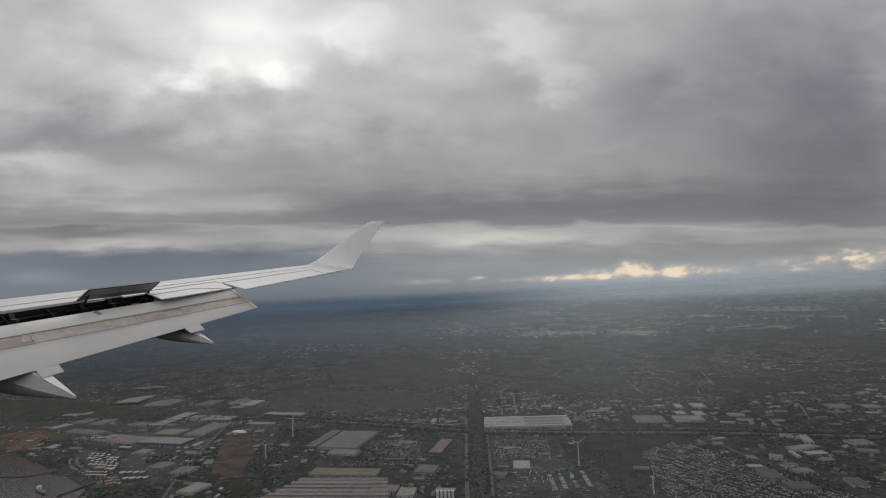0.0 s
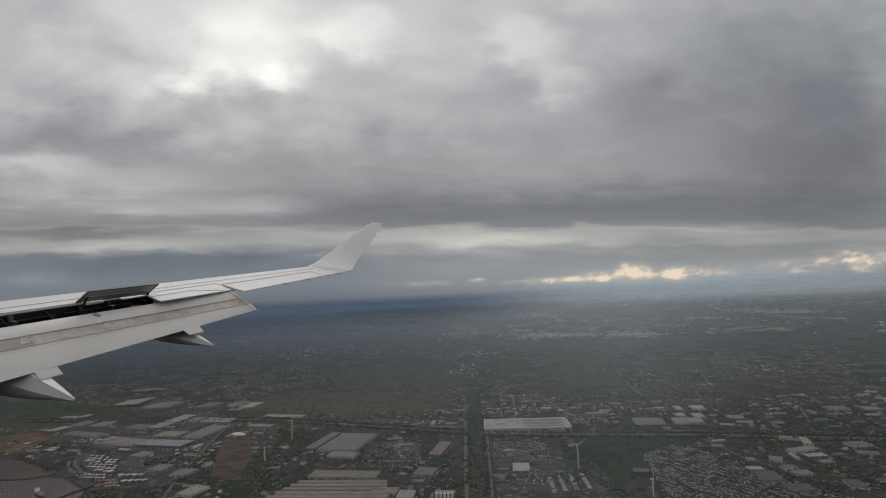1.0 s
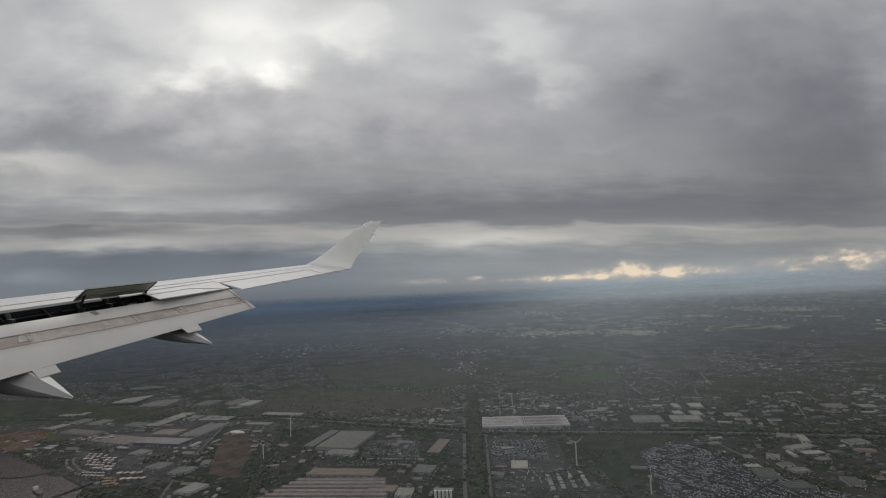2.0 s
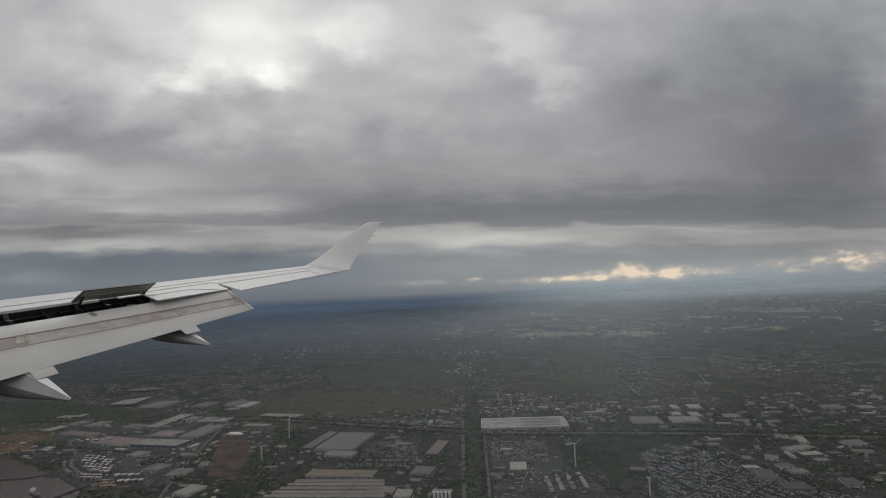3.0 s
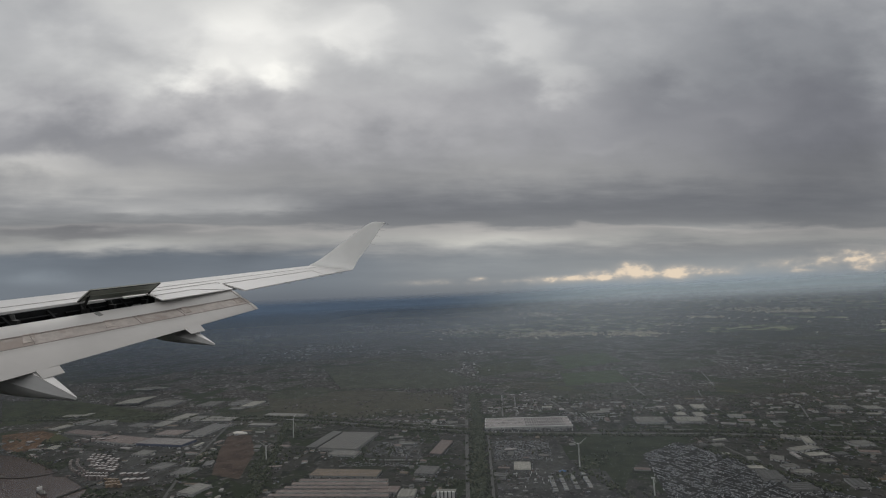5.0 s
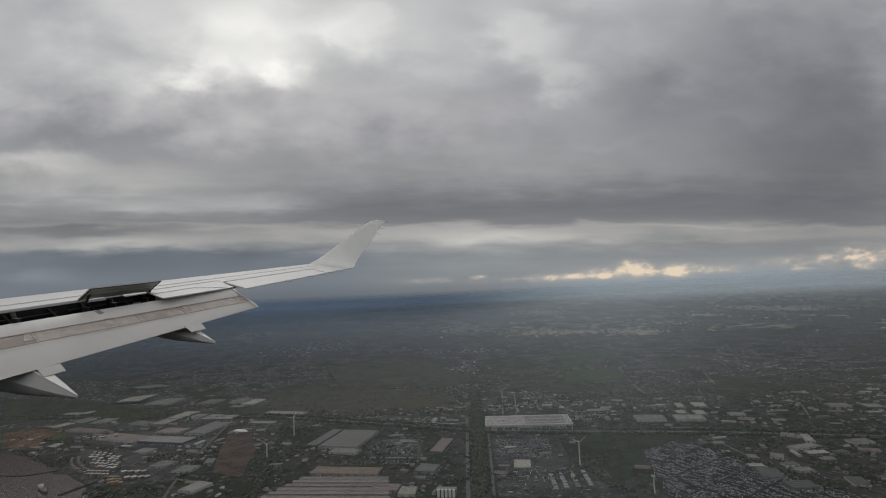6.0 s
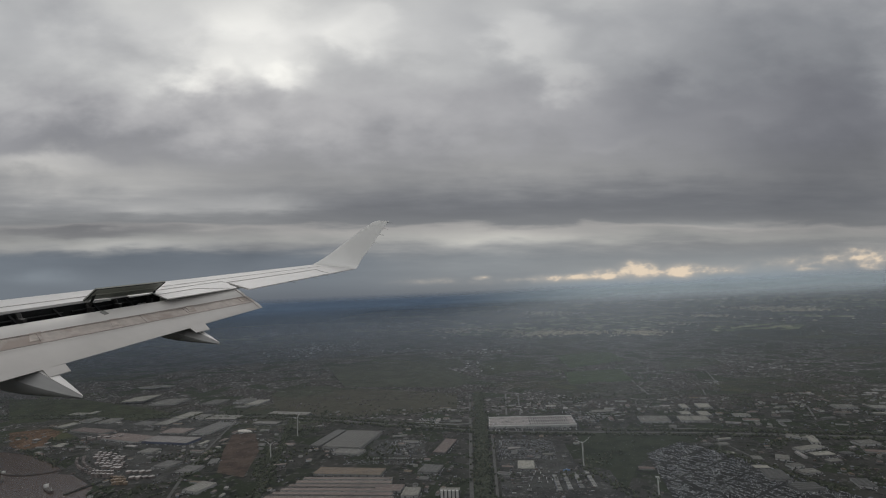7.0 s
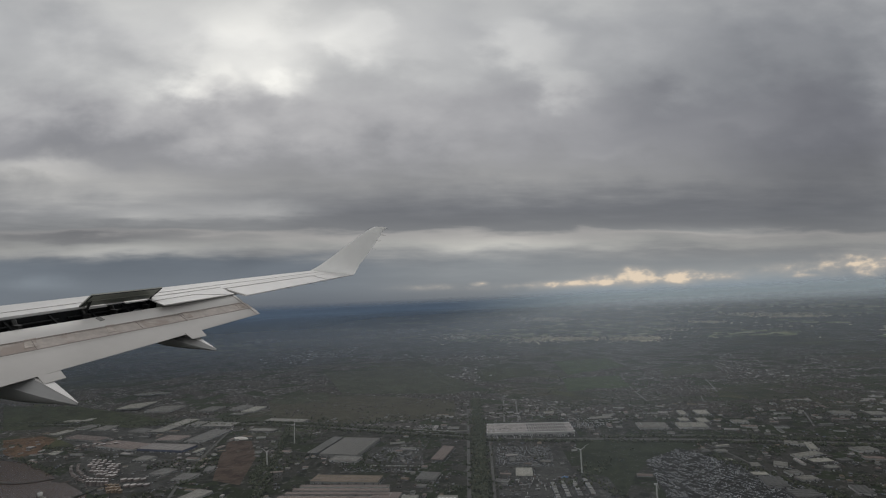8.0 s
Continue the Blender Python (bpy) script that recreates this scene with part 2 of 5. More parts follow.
# far haze sheets: their dark blue colour paints the shade under the rain
FAR_VEILS = [(4250, 0.18, 5000.0, (0.24, 0.33, 0.46, 1), 0.0), (4640, 0.50, 5000.0, (0.20, 0.29, 0.44, 1), 0.0)]
WHITE = material("wing_white_paint", (0.63, 0.618, 0.612), 0.38, 0.0, 3.0, 0.03, 0.25, (0.55, 0.54, 0.52))
WINGLET = material("winglet_white_paint", (0.86, 0.86, 0.855), 0.32, 0.0, 3.0, 0.02)
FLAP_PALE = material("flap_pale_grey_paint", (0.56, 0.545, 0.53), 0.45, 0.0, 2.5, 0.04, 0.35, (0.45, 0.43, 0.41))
# main flap in a darker white than the wing
FLAP_MAIN = material("flap_darker_white", (0.445, 0.428, 0.415), 0.42, 0.0, 2.5, 0.04, 0.3, (0.42, 0.40, 0.38))
FLAP_WORN = material("flap_worn_primer", (0.42, 0.375, 0.347), 0.55, 0.0, 9.0, 0.14, 0.75, (0.29, 0.235, 0.205), (0.48, 0.66))
FAIRING = material("fairing_shaded_grey", (0.31, 0.31, 0.312), 0.42, 0.0, 3.0, 0.04, 0.3, (0.30, 0.30, 0.30))
SEAM = material("dark_sealant", (0.38, 0.36, 0.355), 0.7)
CAVITY = material("cavity_shaded_metal", (0.011, 0.012, 0.013), 0.6, 0.0, 6.0, 0.4, gloss=0.2)
PRIMER = material("spoiler_green_primer", (0.36, 0.37, 0.325), 0.5, 0.0, 5.0, 0.10, 0.4, (0.17, 0.17, 0.155))
ACTUATOR = material("shaded_actuator_metal", (0.03, 0.03, 0.03), 0.45, 0.6, 8.0, 0.3)
JOINT = material("flap_joint", (0.33, 0.29, 0.27), 0.7)
FLAP_DULL = material("flap_dull_patch", (0.22, 0.22, 0.21), 0.6)
CARBON = material("black_wick", (0.03, 0.03, 0.03), 0.6)

# ---- mesh helpers ----
def part(name, bm, mat, parent=None, label="", smooth=False):
    """One mesh object out of a bmesh, under its thing."""
    me = bpy.data.meshes.new(name)
    bmesh.ops.recalc_face_normals(bm, faces=bm.faces)
    bm.to_mesh(me)
    bm.free()
    for m in mat if isinstance(mat, (list, tuple)) else (mat,):
        me.materials.append(m)
    if smooth:
        me.polygons.foreach_set("use_smooth", [True] * len(me.polygons))
        me.set_sharp_from_angle(angle=radians(45))
    ob = new(name, me)
    ob.parent = parent
    return tagged(ob, label)


def thing(name, m, label, category, group="", kind=""):
    ob = new(name)
    ob.matrix_basis = m
    ob.empty_display_size = 0.2
    return tagged(ob, label, category, group, kind)


def box(bm, x0, x1, y0, y1, z0, z1, m=None):
    v = [bm.verts.new((x, y, z)) for z in (z0, z1) for x, y in ((x0, y0), (x1, y0), (x1, y1), (x0, y1))]
    for f in ((3, 2, 1, 0), (4, 5, 6, 7), (0, 1, 5, 4), (1, 2, 6, 5), (2, 3, 7, 6), (3, 0, 4, 7)):
        bm.faces.new([v[i] for i in f])
    if m:
        bmesh.ops.transform(bm, matrix=m, verts=v)
    return v


def tube(bm, a, b, r0, r1=None, n=10, caps=True):
    a, b = Vector(a), Vector(b)
    r1 = r0 if r1 is None else r1
    turn = (b - a).to_track_quat("Z", "Y").to_matrix()
    rings = []
    for p, r in ((a, r0), (b, r1)):
        rings.append([bm.verts.new(p + turn @ Vector((r * math.cos(2 * math.pi * i / n), r * math.sin(2 * math.pi * i / n), 0))) for i in range(n)])
    for i in range(n):
        bm.faces.new((rings[0][i], rings[0][(i + 1) % n], rings[1][(i + 1) % n], rings[1][i]))
    if caps:
        bm.faces.new(rings[0][::-1]); bm.faces.new(rings[1])


def loft(bm, rings, closed=True, caps=True):
    rows = [[bm.verts.new(p) for p in ring] for ring in rings]
    n = len(rows[0])
    for a, b in zip(rows, rows[1:]):
        for i in range(n if closed else n - 1):
            j = (i + 1) % n
            bm.faces.new((a[i], a[j], b[j], b[i]))
    if caps and closed:
        bm.faces.new(rows[0][::-1]); bm.faces.new(rows[-1])
    return rows


def slab(bm, corners, thick, down=(0, 0, -1)):
    """A plate with those upper corners."""
    top = [bm.verts.new(p) for p in corners]
    low = [bm.verts.new(Vector(p) + Vector(down) * thick) for p in corners]
    n = len(top)
    bm.faces.new(top); bm.faces.new(low[::-1])
    for i in range(n):
        bm.faces.new((top[i], low[i], low[(i + 1) % n], top[(i + 1) % n]))


# ---- the land: one sheet that reaches the horizon ----
# Beyond 3.5 km the sheet climbs gently in the line of sight, so that far country fits within the lens's reach.
NEAR, REACH = 3500.0, 1350.0


def shrink(r):
    """How far country at the true range r is drawn in."""
    return np.where(r < NEAR, 1.0, (NEAR + REACH * (1 - np.exp(-(np.maximum(r, NEAR) - NEAR) / REACH))) / np.maximum(r, 1.0))


def lay(x, y):
    """True plan place to the sheet: x, y, z and scale."""
    s = shrink(np.hypot(x, y))
    return x * s, y * s, EYE * (1 - s), s
def sheet():
    radii = np.concatenate([[0.0], np.linspace(300, 1300, 6), np.linspace(1400, 3500, 43), np.geomspace(3560, 300000, 90)])
    # finer where the window looks, coarser behind
    turns = np.radians(np.concatenate([np.linspace(-65, 65, 131), np.linspace(70, 290, 45)]))
    n = len(turns)
    verts, uv, faces = [], [], []
    for r in radii[1:]:
        x, y = r * np.sin(turns), r * np.cos(turns)
        X, Y, Z, _ = lay(x, y)
        verts += list(zip(X, Y, Z)); uv += list(zip(x / 1000, y / 1000))
    for i in range(len(radii) - 2):
        for j in range(n):
            a, b = i * n + j, i * n + (j + 1) % n
            faces.append((a, a + n, b + n, b))
    faces.append(tuple(range(n)))
    me = bpy.data.meshes.new("ground")
    me.from_pydata(verts, [], faces)
    layer = me.uv_layers.new(name="plan")
    idx = np.empty(len(me.loops), dtype=np.int32)
    me.loops.foreach_get("vertex_index", idx)
    layer.data.foreach_set("uv", np.array(uv, dtype=np.float32)[idx].ravel())
    me.update()
    return me


def land_material():
    m = bpy.data.materials.new("land")
    m.use_nodes = True
    q = Graph(m.node_tree)
    b = m.node_tree.nodes["Principled BSDF"]
    km = q.node("ShaderNodeTexCoord").outputs["UV"]
    kx, ky, _ = q.split(km)
    warp = q.noise(km, 1.2, 3.0)
    bent = q.vec(q.math("ADD", kx, q.math("MULTIPLY", warp, 0.5)), q.math("ADD", ky, q.math("MULTIPLY", warp, -0.4)), 0.0)
    # fields with hedges
    pick = q.split(q.cells(bent, 3.4))[0]
    field = q.ramp(pick, [(0.0, (0.050, 0.052, 0.038)), (0.35, (0.060, 0.062, 0.044)), (0.55, (0.052, 0.056, 0.039)),
                          (0.75, (0.075, 0.080, 0.040)), (0.9, (0.070, 0.060, 0.044)), (1.0, (0.050, 0.070, 0.030))])
    edge = q.cells(bent, 3.4, "DISTANCE_TO_EDGE", "Distance")
    field = q.mix(q.smooth(edge, 0.05, 0.015, 0.0, 0.45), field, (0.030, 0.037, 0.024))
    copse = q.smooth(q.noise(km, 4.0, 5.0, 0.6), 0.56, 0.64)
    field = q.mix(q.math("MULTIPLY", copse, 0.6), field, (0.030, 0.040, 0.024))
    # built-up land: roofs, gardens and streets too small to tell apart
    speck = q.split(q.cells(km, 55.0))[0]
    town = q.ramp(speck, [(0.0, (0.034, 0.037, 0.030)), (0.45, (0.062, 0.058, 0.055)), (0.7, (0.092, 0.083, 0.078)), (0.88, (0.125, 0.118, 0.112)), (1.0, (0.36, 0.35, 0.34))])
    blocks = q.split(q.cells(bent, 7.0))[1]
    town = q.mix(q.smooth(blocks, 0.62, 0.70), town, (0.040, 0.050, 0.030))
    urban = q.smooth(q.noise(km, 0.55, 4.0, 0.55), 0.38, 0.50)
    land = q.mix(urban, field, town)
    # far pasture and stubble, with sunlight put into the pale colour
    sunlit_land = q.math("MULTIPLY", q.smooth(ky, 6.5, 11.0), q.smooth(q.noise(km, 0.35, 4.0, 0.6), 0.46, 0.60))
    land = q.mix(q.math("MULTIPLY", sunlit_land, q.smooth(pick, 0.3, 0.7)), land, (0.24, 0.25, 0.12))
    # works and yards near the docks
    yard = q.ramp(q.noise(km, 9.0, 6.0, 0.65), [(0.3, (0.030, 0.036, 0.020)), (0.45, (0.045, 0.045, 0.040)), (0.6, (0.060, 0.057, 0.053)), (0.75, (0.050, 0.050, 0.050))])
    plots = q.split(q.cells(bent, 9.0))[2]
    yard = q.mix(q.smooth(plots, 0.55, 0.75), yard, (0.030, 0.038, 0.022))
    works = q.math("ADD", ky, q.math("MULTIPLY", q.noise(km, 2.5, 3.0), 0.9))
    # stacks, sheds, puddles and parked things too small to tell apart
    bits = q.split(q.cells(km, 75.0))[0]
    yard = q.mix(q.smooth(bits, 0.86, 1.0), yard, (0.11, 0.105, 0.10))
    yard = q.mix(q.smooth(q.split(q.cells(km, 38.0))[1], 0.70, 0.95), yard, (0.022, 0.025, 0.020))
    land = q.mix(q.smooth(works, 3.25, 3.05), land, yard)
    land = q.mix(0.55, land, q.mix(q.smooth(q.noise(km, 130.0, 3.0, 0.6), 0.3, 0.7), (0.52, 0.52, 0.52), (1.08, 1.08, 1.08)), "MULTIPLY")
    q.put(b.inputs["Base Color"], land)
    b.inputs["Roughness"].default_value = 0.95
    b.inputs["Specular IOR Level"].default_value = 0.1
    # the true land lies level
    q.put(b.inputs["Normal"], q.vec(0.0, 0.0, 1.0))
    return m


LAND = land_material()
ground = new("ground", sheet())
ground.data.materials.append(LAND)
tagged(ground, "dull green and grey lowland of fields, towns and works", "ground", kind="structure")

ROAD = material("worn_asphalt", (0.080, 0.078, 0.074), 0.9, 0, 0.05, 0.15)
GRASS = earthen("rough_grass", (0.039, 0.046, 0.025), 0.3, 0.08, (0.07, 0.07, 0.045), tint=(0.050, 0.050, 0.030))
SCRUB = earthen("dark_scrub", (0.027, 0.034, 0.020), 0.3, tint=(0.036, 0.042, 0.024))
EARTH = earthen("bare_brown_earth", (0.068, 0.049, 0.040), 0.35, 0.08, (0.1, 0.085, 0.07), tint=(0.085, 0.058, 0.043))
OCHRE = earthen("orange_spoil", (0.095, 0.058, 0.035), 0.35, 0.15, (0.2, 0.15, 0.11), (0.15, 0.09, 0.05))
YARD = earthen("yard_concrete", (0.051, 0.051, 0.049), 0.35, 0.10, (0.13, 0.125, 0.12), (0.030, 0.032, 0.022))
LOT = earthen("car_lot_asphalt", (0.032, 0.033, 0.033), 0.25, 0.08, (0.13, 0.13, 0.13))
MUD_WATER = material("muddy_dock_water", (0.068, 0.045, 0.033), 0.25, 0, 0.01, 0.1)


LEVEL = [0.3]


def patch(name, corners, mat, label, category):
    """A flat plot of ground with those plan corners, a little above the last one."""
    LEVEL[0] += 0.02
    z = LEVEL[0]
    bm = bmesh.new()
    X = [lay(np.array(float(x)), np.array(float(y))) for x, y in corners]
    bm.faces.new([bm.verts.new((float(a), float(b), float(c) + z)) for a, b, c, _ in X])
    return tagged(part(name, bm, mat), label, category, kind="structure")


def ribbon(name, line, width, mat, label, category="road"):
    """A road along a smoothed line."""
    LEVEL[0] += 0.02
    z = LEVEL[0] + 0.2
    P = np.array(line, float)
    t = np.linspace(0, len(P) - 1, (len(P) - 1) * 8 + 1)
    x, y = np.interp(t, range(len(P)), P[:, 0]), np.interp(t, range(len(P)), P[:, 1])
    for _ in range(6):
        x[1:-1] = (x[:-2] + 2 * x[1:-1] + x[2:]) / 4
        y[1:-1] = (y[:-2] + 2 * y[1:-1] + y[2:]) / 4
    d = np.stack([np.gradient(x), np.gradient(y)], 1)
    d /= np.linalg.norm(d, axis=1)[:, None]
    bm = bmesh.new()
    rows = []
    for i in range(len(x)):
        row = []
        for s in (-1, 1):
            a, b, c, _ = lay(np.array(x[i] - s * d[i, 1] * width / 2), np.array(y[i] + s * d[i, 0] * width / 2))
            row.append(bm.verts.new((float(a), float(b), float(c) + z)))
        rows.append(row)
    for a, b in zip(rows, rows[1:]):
        bm.faces.new((a[0], a[1], b[1], b[0]))
    return tagged(part(name, bm, mat), label, category, kind="structure")


patch("water", [(-2406, 2501), (-2138, 2391), (-1953, 2331), (-1650, 2099), (-1633, 2051), (-1561, 2036), (-1363, 1883), (-1278, 1716), (-1310, 1500), (-2400, 1500)], MUD_WATER, "muddy brown water of a dock basin", "water")
patch("field_earth", [(-1138, 2570), (-1017, 2549), (-883, 2270), (-809, 1915), (-943, 1980), (-1061, 2297)], EARTH, "bare brown earth of a cleared site", "ground")
patch("field_spoil", [(-2259, 2524), (-2511, 2801), (-2344, 2866), (-2185, 2769), (-2064, 2494), (-2102, 2411)], OCHRE, "orange brown spoil ground beside the dock", "ground")
patch("field_meadow", [(-3546, 3942), (-2847, 3786), (-2178, 3413), (-1731, 3099), (-1831, 2924), (-2501, 3281), (-2533, 3053), (-2722, 3034)], GRASS, "flat green meadow behind the works", "ground")
patch("field_green", [(564, 2320), (845, 2235), (1074, 2179), (988, 2093), (810, 2035), (660, 1837), (522, 1590), (481, 1595), (472, 1816)], SCRUB, "dark green rough field under a wind turbine", "ground")
patch("car_lot", [(755, 1986), (952, 2115), (1019, 1996), (1154, 1662), (1203, 1502), (1044, 1352), (761, 1381), (669, 1581)], LOT, "large asphalt lot for parked cars", "car park")
patch("yard_lorries", [(186, 2273), (476, 2225), (457, 1915), (555, 1822), (545, 1579), (145, 1625)], YARD, "grey concrete yard with lorries", "yard")
patch("yard_storage", [(-371, 2345), (-138, 2308), (-120, 2065), (-369, 2101)], YARD, "grey storage yard", "yard")
patch("scrub_strip", [(153, 3334), (191, 3325), (148, 2372), (117, 1448), (32, 1457), (111, 2378)], SCRUB, "dark wooded strip along a drain", "ground")
PASTURE = earthen("worn_pasture", (0.053, 0.058, 0.040), 0.2, 0.06, (0.08, 0.08, 0.06), tint=(0.042, 0.050, 0.033))
MEADOW = earthen("green_meadow", (0.047, 0.066, 0.031), 0.2, 0.04, (0.07, 0.085, 0.05), tint=(0.042, 0.056, 0.030))
for corners, mat in (([(1023, 4250), (1642, 4605), (1700, 5300), (1099, 5200)], MEADOW), ([(834, 3499), (1305, 3559), (1400, 4100), (927, 4053)], MEADOW), ([(278, 4068), (794, 4324), (820, 4900), (241, 4800)], GRASS),
                     ([(-460, 4480), (139, 4727), (74, 5296), (-616, 5140)], PASTURE), ([(1686, 3879), (2246, 4082), (2400, 4520), (1870, 4420)], PASTURE), ([(-1150, 3250), (-820, 3420), (-960, 3900), (-1330, 3700)], PASTURE)):
    patch("field_pasture", corners, mat, "dull green pasture between houses", "ground")
OLIVE = earthen("rough_olive_grass", (0.062, 0.059, 0.043), 0.16, 0.05, (0.085, 0.08, 0.06), tint=(0.042, 0.046, 0.030))
patch("field_common", [(-1334, 3646), (-640, 3719), (32, 3362), (24, 2893), (-489, 2815), (-1068, 3012)], OLIVE, "dull olive rough common beyond the motorway", "ground")
patch("field_park", [(-1286, 5124), (-290, 5177), (203, 3974), (36, 3570), (-835, 3840)], PASTURE, "dull green parkland between suburbs", "ground")
patch("yard_estate", [(-1840, 3020), (-1714, 3266), (-1272, 3009), (-1220, 2812), (-1159, 2312), (-1460, 2357), (-1818, 2502), (-2167, 2766), (-2218, 2956)], YARD, "grey yards of a trading estate", "yard")
patch("yard_tanks", [(-1760, 2400), (-1400, 2330), (-1150, 2250), (-1060, 1900), (-1340, 1880), (-1560, 2040), (-1640, 2110)], YARD, "dirty brown yard under storage tanks", "yard")
patch("yard_warehouse", [(160, 2400), (600, 2362), (640, 2640), (180, 2680)], LOT, "dark asphalt apron round a large warehouse", "yard")
ribbon("road_motorway", [(-3112, 3261), (-1694, 3034), (-1031, 2907), (-465, 2674), (137, 2413), (539, 2325), (1141, 2221), (1781, 2044), (1930, 2004), (2600, 1850)], 22, ROAD, "grey asphalt motorway between trees")
ribbon("road_north", [(119, 3342), (79, 2384), (48, 1654), (45, 1400)], 14, ROAD, "grey road beside a wooded strip")
ribbon("road_lot", [(1088, 2168), (1114, 1967), (1103, 1669), (1095, 1451)], 9, ROAD, "grey road past the car lot")
ribbon("road_slip", [(610, 3150), (622, 3027), (650, 2760), (685, 2462)], 20, ROAD, "grey slip road")
ribbon("road_works", [(-1831, 2924), (-1745, 3256), (-1368, 3071), (-1256, 2909), (-1145, 2310), (-1062, 1947), (-953, 1600)], 12, ROAD, "grey works road between sheds")
ribbon("road_railway", [(-947, 2851), (-807, 2258), (-730, 1904), (-620, 1500)], 14, YARD, "dull grey railway corridor between trees")
ribbon("quay", [(-2406, 2508), (-2138, 2400), (-1953, 2340), (-1645, 2104)], 12, YARD, "concrete quay along the dock")
ribbon("road_yard", [(178, 2348), (131, 1627)], 10, ROAD, "pale yard road")

PALE_ROAD = material("pale_street", (0.115, 0.112, 0.108), 0.9, 0, 0.05, 0.15)
for line, width in (([(289, 2703), (352, 3285)], 10), ([(361, 2689), (427, 3230)], 8), ([(504, 2793), (527, 3134)], 8), ([(1424, 4119), (1272, 3473), (1206, 3046)], 10), ([(1952, 3795), (1748, 3257)], 10),
                    ([(1612, 3210), (1483, 2913)], 9), ([(1851, 2621), (1696, 2349)], 8), ([(-921, 3215), (-1304, 3682), (-1643, 3997)], 9), ([(768, 2304), (1006, 2311), (1173, 2281), (1322, 2190)], 12),
                    ([(-2517, 4499), (-1694, 4010), (-1124, 3638)], 10), ([(157, 4531), (339, 4234), (579, 4578)], 9)):
    ribbon("road_street", line, width, PALE_ROAD, "pale street among houses")

# ---- the wing, on its own axes: u aft, v outwards, w up ----
# one unit on the wing's axes is 2.2 m, which puts the tip 27 m out
SPAN = 2.2
ATTITUDE = Matrix(((0.989, 0.0134, 0.1476, 0), (0.0128, 0.9845, -0.175, 0), (-0.1477, 0.175, 0.9734, 0), (0, 0, 0, 1)))
WING = Matrix.Translation((-3.393 * SPAN, 12.279 * SPAN, 1.048 * SPAN + EYE)) @ ATTITUDE @ Matrix.Scale(SPAN, 4)
wing = thing("aircraft_wing", WING, "white jet airliner wing with lowered flaps and upturned winglet", "wing")
APEX = (4.52, 13.09)


def at(k, v, w=0.0):
    """A point on the wing's tapered plan: k as at the tip, v outwards, w up."""
    t = 1 - v / APEX[1]
    return Vector((APEX[0] + (k - APEX[0]) * t, v, w * t))


# the cabin's side wall with its row of windows; the eye is at one of them
def cabin_wall():
    radius, half, rise = 2.82, 0.12, 0.6
    centre_v, centre_w = 0.1 - math.sqrt(radius ** 2 - rise ** 2), -rise
    lo, hi = math.asin((rise - 0.17) / radius), math.asin((rise + 0.17) / radius)
    turns = sorted(set([lo, hi, (lo + hi) / 2] + list(np.linspace(-math.pi * 0.5, lo, 12)) + list(np.linspace(hi, math.pi * 0.5, 10)) + list(np.linspace(math.pi * 0.5, math.pi * 1.5, 19)[1:-1])))
    marks = []
    for i in range(-40, 15):
        marks += [(0.533 * i - half, True), (0.533 * i + half, False)]
    us = [-22.5] + [m[0] for m in marks] + [8.6]
    b = bmesh.new()
    rows = [[b.verts.new((u, centre_v + radius * math.cos(t), centre_w + radius * math.sin(t))) for t in turns] for u in us]
    n = len(turns)
    for i in range(len(us) - 1):
        opening = 0 < i < len(us) - 1 and marks[i - 1][1]
        for j in range(n):
            mid = turns[j] + 1e-6
            if opening and lo <= mid < hi - 1e-5:
                continue
            b.faces.new((rows[i][j], rows[i][(j + 1) % n], rows[i + 1][(j + 1) % n], rows[i + 1][j]))
    # bulkheads close the cabin fore and aft
    b.faces.new(rows[0]); b.faces.new(rows[-1][::-1])
    shell = part("wall_cabin", b, WHITE)
    shell.matrix_basis = Matrix.Translation((0, 0, EYE)) @ ATTITUDE
    thick = shell.modifiers.new("thickness", "SOLIDIFY")
    thick.thickness, thick.offset = 0.04, -1.0
    return tagged(shell, "white curved cabin wall with a row of windows", "wall", kind="structure")


cabin_wall()

# wing box: a thick tapered section with a round nose
bm = bmesh.new()
SECTION = [(0.50, 0.0), (0.36, 0.004), (0.22, 0.006), (0.10, 0.002), (0.03, -0.012), (-0.01, -0.035), (-0.02, -0.060), (0.0, -0.085), (0.08, -0.12), (0.25, -0.15), (0.50, -0.15)]
loft(bm, [[at(k, v, w) for k, w in SECTION] for v in np.linspace(-12.9, 0.0, 26)])
part("wing_box", bm, WHITE, wing)


def plate(name, corners, thick, mat, label=""):
    b = bmesh.new()
    slab(b, corners, thick)
    return part(name, b, mat, wing, label)


plate("spoiler", [at(0.506, -5.07), at(0.506, -3.66), Vector((-0.15, -4.06, 0)), Vector((-0.57, -5.40, 0))], 0.014, WHITE, "white spoiler lying flush")
plate("fixed_panel", [at(0.506, -3.64), at(0.506, -0.02), at(0.615, -0.02), at(0.615, -3.72), at(0.86, -4.0)], 0.05, WHITE)
plate("aileron", [at(0.63, -3.75), at(0.63, -0.97), at(1.115, -1.33), at(1.123, -4.10)], 0.014, WHITE, "white aileron in line with the wing")
plate("tip_panel", [at(0.63, -0.95), at(0.63, -0.02), at(1.11, -0.02), at(1.11, -1.31)], 0.014, WHITE)


